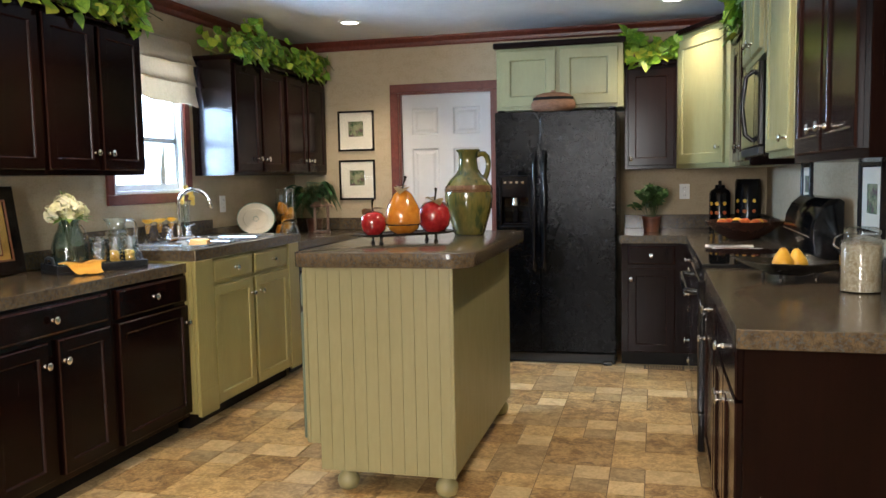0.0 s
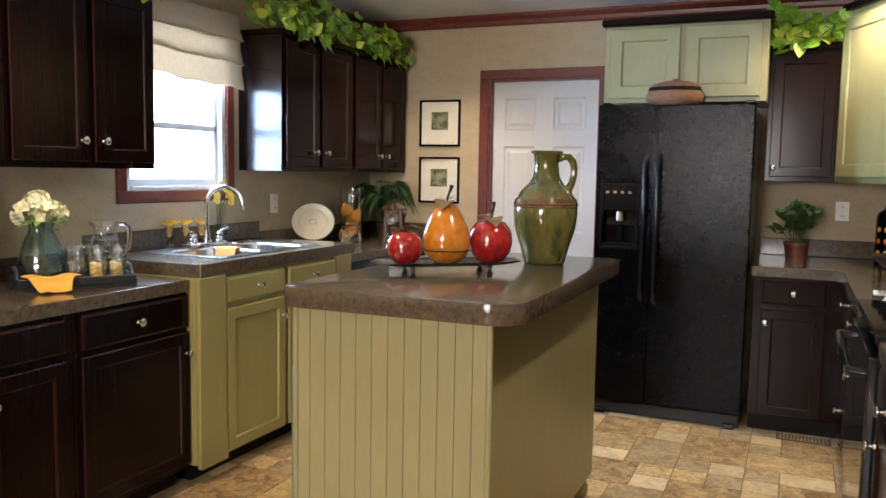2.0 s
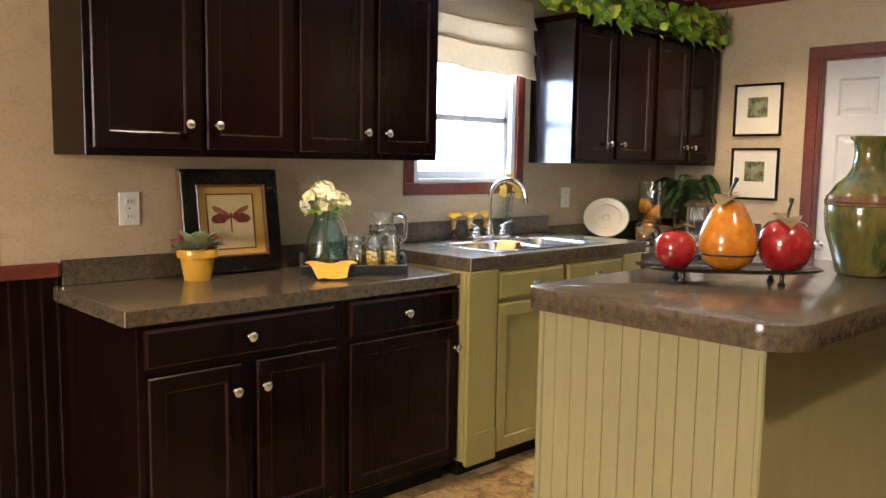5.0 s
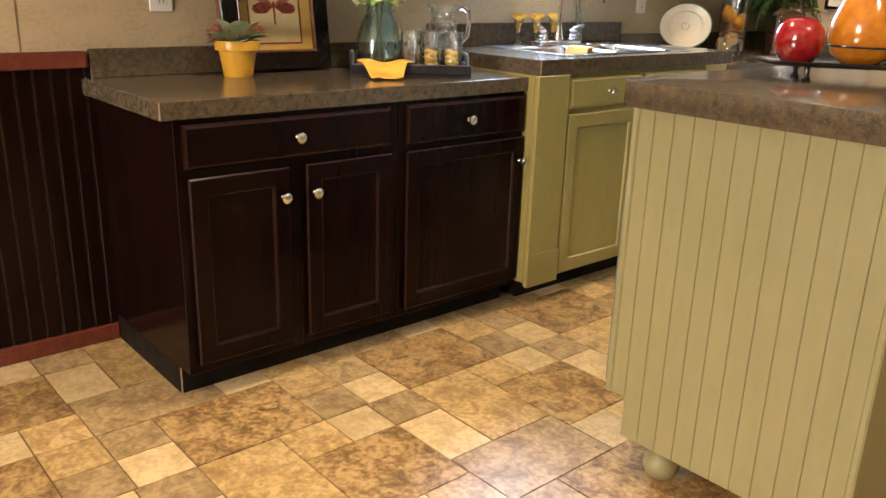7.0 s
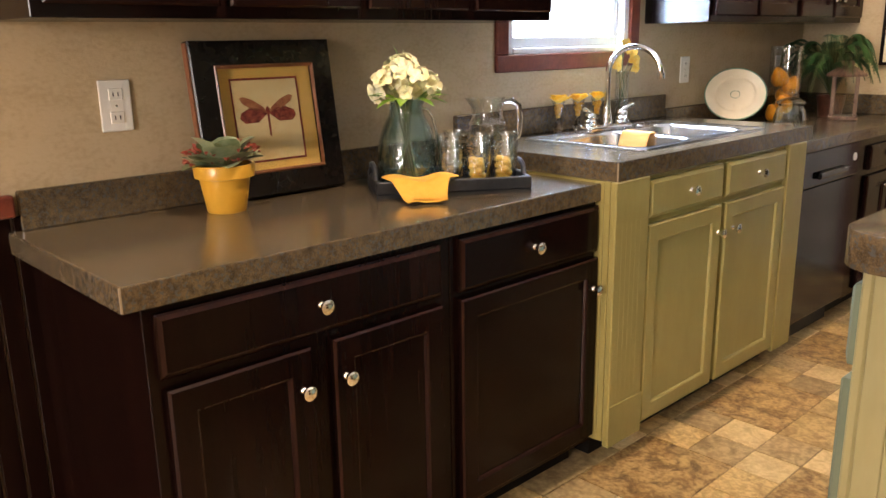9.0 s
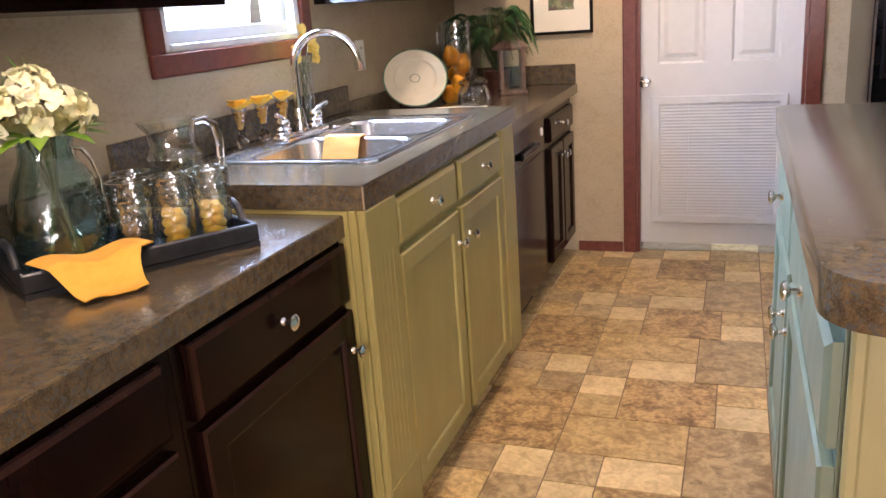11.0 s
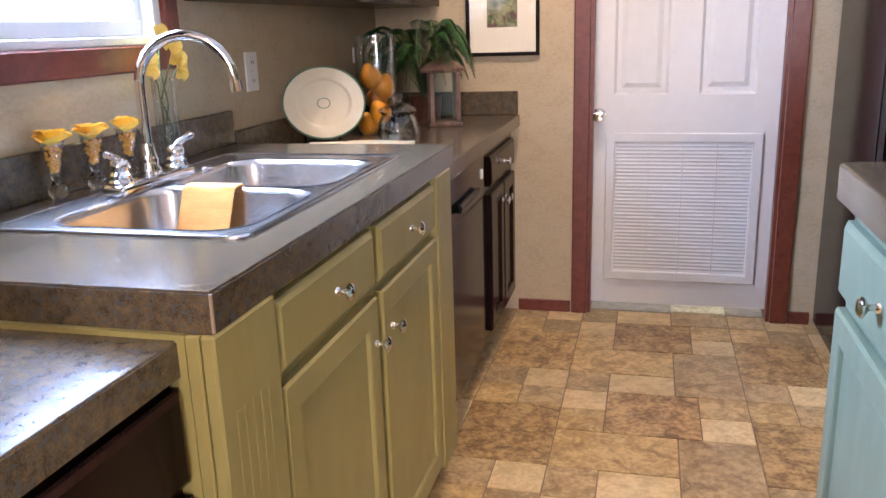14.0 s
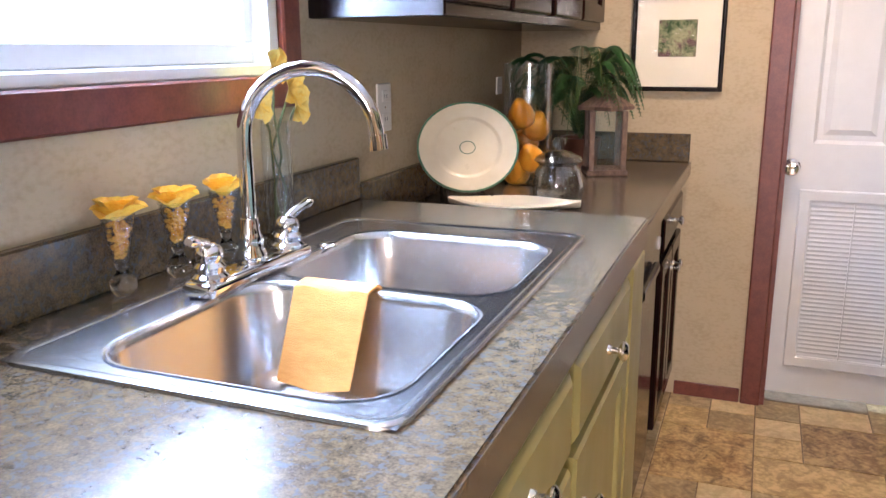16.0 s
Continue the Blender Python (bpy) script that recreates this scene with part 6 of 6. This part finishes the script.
def bushy_plant():
    t = thing("potted_plant", pose(0.115, 6.42, R_Z), "small dark green leafy plant in a russet pot", "potted plant")
    part("pot", lathe([(0, 0), (0.052, 0), (0.064, 0.09), (0.069, 0.094), (0.069, 0.108), (0.06, 0.108), (0.057, 0.09), (0, 0.088)], 24), M_POT, t, "russet glazed pot", smooth=40)
    r = random.Random(14)
    bm, st = bmesh.new(), bmesh.new()
    for k in range(22):
        a, lean = k * 2.4, r.uniform(0.15, 1.0)
        tip = Vector((0.17 * lean * math.cos(a), 0.13 * lean * math.sin(a), 0.32 - 0.15 * lean * lean * r.uniform(0.5, 1.2)))
        foot = Vector((0.02 * math.cos(a), 0.02 * math.sin(a), 0.088))
        mid = foot.lerp(tip, 0.5) + Vector((0, 0, 0.05))
        tube([foot, mid, tip], 0.002, 5, st)
        for q in range(9):
            u = 0.35 + 0.65 * q / 8
            p = foot.lerp(mid, 2 * u) if u < 0.5 else mid.lerp(tip, 2 * u - 1)
            way = Vector((r.uniform(-1, 1), r.uniform(-1, 1), r.uniform(-0.5, 0.6))) + 0.5 * (tip - foot).normalized()
            leaf(bm, p, way, (r.uniform(-0.3, 0.3), -0.5, 1), r.uniform(0.035, 0.058), True, 0.25)
    part("stem", st, M_STEM, t)
    part("foliage", bm, M_PLANT, t, smooth=60)


bushy_plant()

# ---- island display ----
FRUIT_TRAY = pose(-1.0, 3.925, ISL_Z + 0.010, 0, 0, 42)
def fruit_tray():
    t = thing("fruit_tray", FRUIT_TRAY, "dark hammered iron tray on little feet", "tray")
    bm = bmesh.new()
    n = 40
    loops = []
    for s, z in ((0.2, 0.026), (0.80, 0.026), (0.93, 0.031), (1.0, 0.037), (1.0, 0.040), (0.92, 0.035), (0.80, 0.030), (0.2, 0.030)):
        loops.append([(0.265 * s * math.copysign(abs(math.cos(a)) ** 0.6, math.cos(a)) * (1 + 0.012 * math.sin(11 * a)), 0.095 * s * math.copysign(abs(math.sin(a)) ** 0.6, math.sin(a)) * (1 + 0.02 * math.sin(9 * a)), z) for a in [2 * math.pi * i / n for i in range(n)]])
    vs = loops_skin(bm, loops)
    bm.faces.new(vs[0][::-1]), bm.faces.new(vs[-1])
    bmesh.ops.recalc_face_normals(bm, faces=bm.faces)
    part("dish", bm, M_IRON, t, smooth=50)
    for x in (-0.14, 0.14):
        for y in (-0.05, 0.05):
            part("foot", lathe([(0, -0.010), (0.01, -0.010), (0.012, -0.004), (0.006, 0.004), (0.008, 0.0258), (0, 0.0258)], 12, at=(x, y, 0)), M_IRON, t, smooth=50)


fruit_tray()


def glass_fruit(x, y, r, h, mat, label, neck=False):
    t = thing("ornamental_fruit", FRUIT_TRAY @ pose(x, y, 0.0302, 0, 0, random.Random(int(1000 * r)).uniform(0, 300)), label, "ornament", "enamel fruit on the tray")
    if neck:
        prof = [(0, 0.0), (0.5 * r, 0.003), (0.85 * r, 0.03), (r, 0.075), (0.97 * r, 0.118), (0.84 * r, 0.155), (0.66 * r, 0.19), (0.5 * r, 0.217), (0.27 * r, 0.235), (0, 0.236)]
        prof = [(a, b * h / 0.238) for a, b in prof]
    else:
        prof = [(0.0, 0.006), (0.3 * r, 0.0), (0.62 * r, 0.04 * h), (0.9 * r, 0.25 * h), (r, 0.5 * h), (0.92 * r, 0.76 * h), (0.66 * r, 0.94 * h), (0.38 * r, h), (0.12 * r, 0.95 * h), (0, 0.9 * h)]
    part("body", lathe(prof, 32), mat, t, smooth=70)
    if neck:
        part("seam_line", lathe([(0.965 * r, 0.05 * h / 0.238), (0.972 * r, 0.05 * h / 0.238), (0.985 * r, 0.054 * h / 0.238), (0.97 * r, 0.056 * h / 0.238)], 32), M_IRON, t, "dark seam line", smooth=40)
    part("stem", tube([(0, 0, h * 0.9), (0.004, 0.004, h + 0.02), (-0.008, 0.008, h + 0.045), (-0.016, 0.008, h + 0.06)], [0.004, 0.004, 0.005, 0.008], 8), M_IRON, t, "dark iron stem", smooth=60)
    lb = bmesh.new()
    leaf(lb, (0, 0, h + 0.006), (1, 0.3, -0.1), (0, 0, 1), 0.085, True, 0.3)
    leaf(lb, (0, 0, h + 0.01), (-0.7, -0.8, 0.25), (0, 0, 1), 0.06, True, 0.3)
    part("leaf", lb, M_GOLDLEAF, t, "gilt metal leaf", smooth=60)


glass_fruit(-0.155, 0.0, 0.060, 0.112, M_REDG, "shiny red enamel apple ornament with a wire stem")
glass_fruit(-0.005, 0.0, 0.084, 0.208, M_AMBER, "shiny amber enamel pear ornament with a gilt leaf", True)
glass_fruit(0.16, 0.0, 0.078, 0.15, M_REDG, "large shiny red enamel apple ornament with a gilt leaf")


def jug():
    t = thing("jug", pose(-0.81, 4.465, ISL_Z, 0, 0, 35), "tall green glazed pottery jug with one handle", "jug")
    part("vessel", shell([(0.075, 0.0), (0.082, 0.006), (0.096, 0.06), (0.12, 0.14), (0.127, 0.2), (0.121, 0.25), (0.098, 0.29), (0.067, 0.318), (0.052, 0.345), (0.047, 0.39), (0.052, 0.43), (0.063, 0.438), (0.063, 0.445)], 0.006, 40), M_JUG, t, "glossy green glaze with brown drips", smooth=60)
    part("band", lathe([(0.122, 0.222), (0.1285, 0.226), (0.1255, 0.232), (0.1285, 0.238), (0.1235, 0.244), (0.1235, 0.252), (0.118, 0.259), (0.115, 0.255), (0.122, 0.222)], 40), M_JUGBAND, t, "brown rope band", smooth=40)
    part("handle", tube([(0.05, 0, 0.412), (0.07, 0, 0.424), (0.092, 0, 0.422), (0.108, 0, 0.406), (0.115, 0, 0.38), (0.114, 0, 0.35), (0.106, 0, 0.318), (0.09, 0, 0.288)], [0.012, 0.014, 0.015, 0.015, 0.014, 0.014, 0.014, 0.017], 12), M_JUG, t, smooth=60)


jug()

# ---- on the refrigerator ----
b = thing("lidded_basket", pose(-0.56, 6.12, 1.783), "round red-brown woven basket with a dark banded lid", "basket")
part("base", lathe([(0, 0), (0.12, 0), (0.155, 0.03), (0.158, 0.06), (0.14, 0.085), (0, 0.085)], 36, scale=(1, 0.62, 1)), M_BASKET, b, smooth=50)
part("band", lathe([(0.139, 0.0852), (0.146, 0.087), (0.142, 0.104), (0, 0.104)], 36, scale=(1, 0.62, 1)), M_KICK, b, "dark band", smooth=40)
lid = part("lid", lathe([(0, 0.1045), (0.132, 0.1045), (0.12, 0.122), (0.07, 0.136), (0.02, 0.14), (0.016, 0.152), (0, 0.156)], 36, scale=(1, 0.62, 1)), M_BASKET, b, smooth=50)

# ---- corner and east worktop ----
def canister(x, y, r, h, label, pump):
    t = thing("canister", pose(x, y, R_Z), label, "canister")
    prof = [(0, 0), (r, 0), (r, 0.8 * h), (0.9 * r, 0.87 * h), (0.5 * r, 0.93 * h), (0.45 * r, h), (0, h)] if pump else [(0, 0), (r, 0), (r * 1.02, 0.01), (r, 0.03), (r, 0.93 * h), (r * 0.9, h), (0, h)]
    part("body", lathe(prof, 28), M_BLACK, t, smooth=40)
    for k in range(3):
        z = h * (0.10 + 0.2 * k)
        for a in (-2.5, -1.9, -1.2):
            part("painted_fruit", lathe([(0, 0), (0.014, 0.001), (0.014, 0.002), (0, 0.003)], 12, turn=Matrix.Rotation(a + math.pi / 2, 3, "Z") @ Matrix.Rotation(radians(90), 3, "X"), at=(r * math.cos(a) * 1.003, r * math.sin(a) * 1.003, z + 0.03)), M_FRUITR if k % 2 else M_PETALY, t, "painted orange fruit")
    if pump:
        part("pump", tube([(0, 0, h), (0, 0, h + 0.03)], 0.012, 10), M_IRON, t)


canister(0.60, 6.55, 0.075, 0.33, "black painted bottle canister with orange fruit motifs", True)
canister(0.79, 6.52, 0.09, 0.37, "tall black painted canister with orange fruit motifs", False)


def fruit_bowl():
    t = thing("fruit_bowl", pose(0.68, 5.72, R_Z), "wide dark turned-wood bowl of red and orange fruit", "bowl")
    part("bowl", shell([(0.09, 0.0), (0.1, 0.008), (0.17, 0.045), (0.215, 0.09), (0.228, 0.108), (0.232, 0.114)], 0.01, 40), M_BOWL, t, smooth=50)
    r = random.Random(17)
    for k in range(13):
        a = k * 2.4
        rr = 0.16 * math.sqrt(k / 13)
        m_ = (M_FRUITR, M_PETALY, M_FRUITR, M_BOWL)[k % 4]
        part("fruit", lathe([(0, -0.034), (0.022, -0.027), (0.036, 0), (0.03, 0.02), (0.014, 0.032), (0, 0.028)], 16, at=(rr * math.cos(a), rr * math.sin(a), 0.088 + 0.012 * r.random())), m_, t, smooth=60)


fruit_bowl()
for k, (y, lab) in enumerate(((5.16, "white printed card lying on the worktop"), (4.95, "white printed recipe card lying on the worktop"))):
    t = thing("printed_card", pose(0.55 + 0.02 * k, y, R_Z + 0.0005, 0, 0, -4 - 5 * k), lab, "card")
    part("sheet", box(-0.13, 0.13, -0.075, 0.075, 0, 0.0015), M_PAPERW, t)
    for i in range(6):
        part("text_bar", box(-0.11, 0.06 + 0.03 * math.sin(i * 2.1), 0.055 - 0.02 * i, 0.062 - 0.02 * i, 0.0016, 0.0021), M_KICK if k == 0 else M_WING, t)


def pear_dish():
    t = thing("pear_dish", pose(0.645, 3.66, R_Z, 0, 0, 20), "square black wire dish of yellow pears", "dish")
    bm = bmesh.new()
    lp = []
    for s, z in ((0.085, 0.02), (0.12, 0.036), (0.165, 0.066), (0.165, 0.070), (0.12, 0.041), (0.085, 0.025)):
        lp.append([(s, s, z + 0.012), (0, s * 0.9, z), (-s, s, z + 0.012), (-s * 0.9, 0, z), (-s, -s, z + 0.012), (0, -s * 0.9, z), (s, -s, z + 0.012), (s * 0.9, 0, z)])
    vs = loops_skin(bm, lp)
    bm.faces.new(vs[0][::-1]), bm.faces.new(vs[-1])
    bmesh.ops.recalc_face_normals(bm, faces=bm.faces)
    part("dish", bm, M_IRON, t)
    for x in (-0.07, 0.07):
        for y in (-0.07, 0.07):
            part("foot", lathe([(0, 0), (0.009, 0), (0.006, 0.012), (0.008, 0.024), (0, 0.024)], 10, at=(x, y, 0)), M_IRON, t)
    for x, y, s, a in ((-0.036, -0.02, 0.95, 0.12), (0.034, -0.005, 0.95, -0.2), (0.0, 0.055, 0.95, 0.1)):
        part("pear", pear(None, (x, y, 0.03), s, Matrix.Rotation(a, 3, "X")), M_PEAR, t, "yellow pear", smooth=60)


pear_dish()


def oat_jar():
    t = thing("oat_jar", pose(0.825, 3.33, R_Z), "clip-top glass jar filled with oats", "jar")
    part("vessel", shell([(0.062, 0.0), (0.068, 0.008), (0.068, 0.17), (0.056, 0.188), (0.056, 0.2)], 0.003, 28), M_GLASS, t, smooth=50)
    part("oats", lathe([(0, 0.0055), (0.063, 0.0055), (0.0635, 0.165), (0.05, 0.172), (0, 0.176)], 28), M_OAT, t, "pale rolled oats", smooth=50)
    lid = part("lid", lathe([(0, 0.2005), (0.06, 0.2005), (0.06, 0.212), (0.045, 0.224), (0, 0.226)], 28), M_GLASS, t, smooth=50)
    part("bail", tube([(-0.062, 0, 0.20), (-0.085, 0, 0.185), (-0.088, 0, 0.16), (-0.072, 0, 0.15)], 0.002, 6), M_NICKEL, t)


oat_jar()

# floor register
t = thing("floor_register", pose(0.07, 5.93, 0.0003), "brown metal floor register set in the tiles", "vent")
part("frame", box(0, 0.27, 0, 0.11, 0, 0.004, 0.0015), M_BEAD, t)
for k in range(14):
    part("louvre", box(0.016 + k * 0.0175, 0.026 + k * 0.0175, 0.012, 0.098, 0.0042, 0.0065), M_T4, t)
# ---- floor pieces ----
PX, PY, OX, OY = 0.94, 0.716, -2.245, 4.927
PIECES = [(0.0, 0.155, 0.163, 0.327, M_T2), (0.155, 0.315, 0.163, 0.327, M_T4), (0.0, 0.155, 0.327, 0.49, M_T4), (0.155, 0.315, 0.327, 0.49, M_T3),
          (0.0, 0.315, 0.49, 0.896, M_T1), (0.315, 0.47, 0.0, 0.163, M_T2), (0.315, 0.47, 0.163, 0.316, M_T3), (0.47, 0.785, 0.0, 0.32, M_T1),
          (0.315, 0.47, 0.316, 0.49, M_T4), (0.47, 0.708, 0.32, 0.486, M_T3), (0.315, 0.708, 0.488, 0.733, M_T2), (0.708, 0.95, 0.325, 0.733, M_T4),
          (0.785, 0.95, 0.163, 0.325, M_T2), (0.785, 0.95, 0.0, 0.163, M_T3)]
FLOOR = bpy.data.objects["floor"]
rnd = random.Random(5)
tile_mesh, near_count = {}, 0
rest = {}
PIECES = [(a * 0.9895, b * 0.9895, c2 * 0.9768, d * 0.9768, m_) for a, b, c2, d, m_ in PIECES]
for k, (x0, x1, y0, y1, mt) in enumerate(PIECES):
    g = 0.0024
    bm = box(x0 + g, x1 - g, y0 + g, y1 - g, -0.004, 0.0, 0.0)
    me = mesh(bm, "floor_tile")
    me.materials.append(mt)
    tile_mesh[k] = me
for i in range(-1, 6):
    for j in range(-11, 3):
        for k, (x0, x1, y0, y1, mt) in enumerate(PIECES):
            ax, ay = OX + i * PX, OY + j * PY
            cx, cy = ax + (x0 + x1) / 2, ay + (y0 + y1) / 2
            if not (-3.0 < cx < 3.1 and WALL_N < cy < 6.95) or (cx > 1.0 and cy > 2.0):
                continue
            if -2.4 < cx < 0.5 and 2.3 < cy < 6.8 and near_count < 300:
                near_count += 1
                ob = new("tile", tile_mesh[k])
                ob.parent, ob.matrix_basis = FLOOR, Matrix.Translation((ax, ay, 0))
            else:
                rest.setdefault(mt.name, (bmesh.new(), mt))
                box(ax + x0 + 0.0024, ax + x1 - 0.0024, ay + y0 + 0.0024, ay + y1 - 0.0024, -0.004, 0.0, bm=rest[mt.name][0])
for nm, (bm, mt) in rest.items():
    ob = part("tiles", bm, mt, FLOOR, "further stone-look floor pieces")
    ob["kind"] = "stuff"
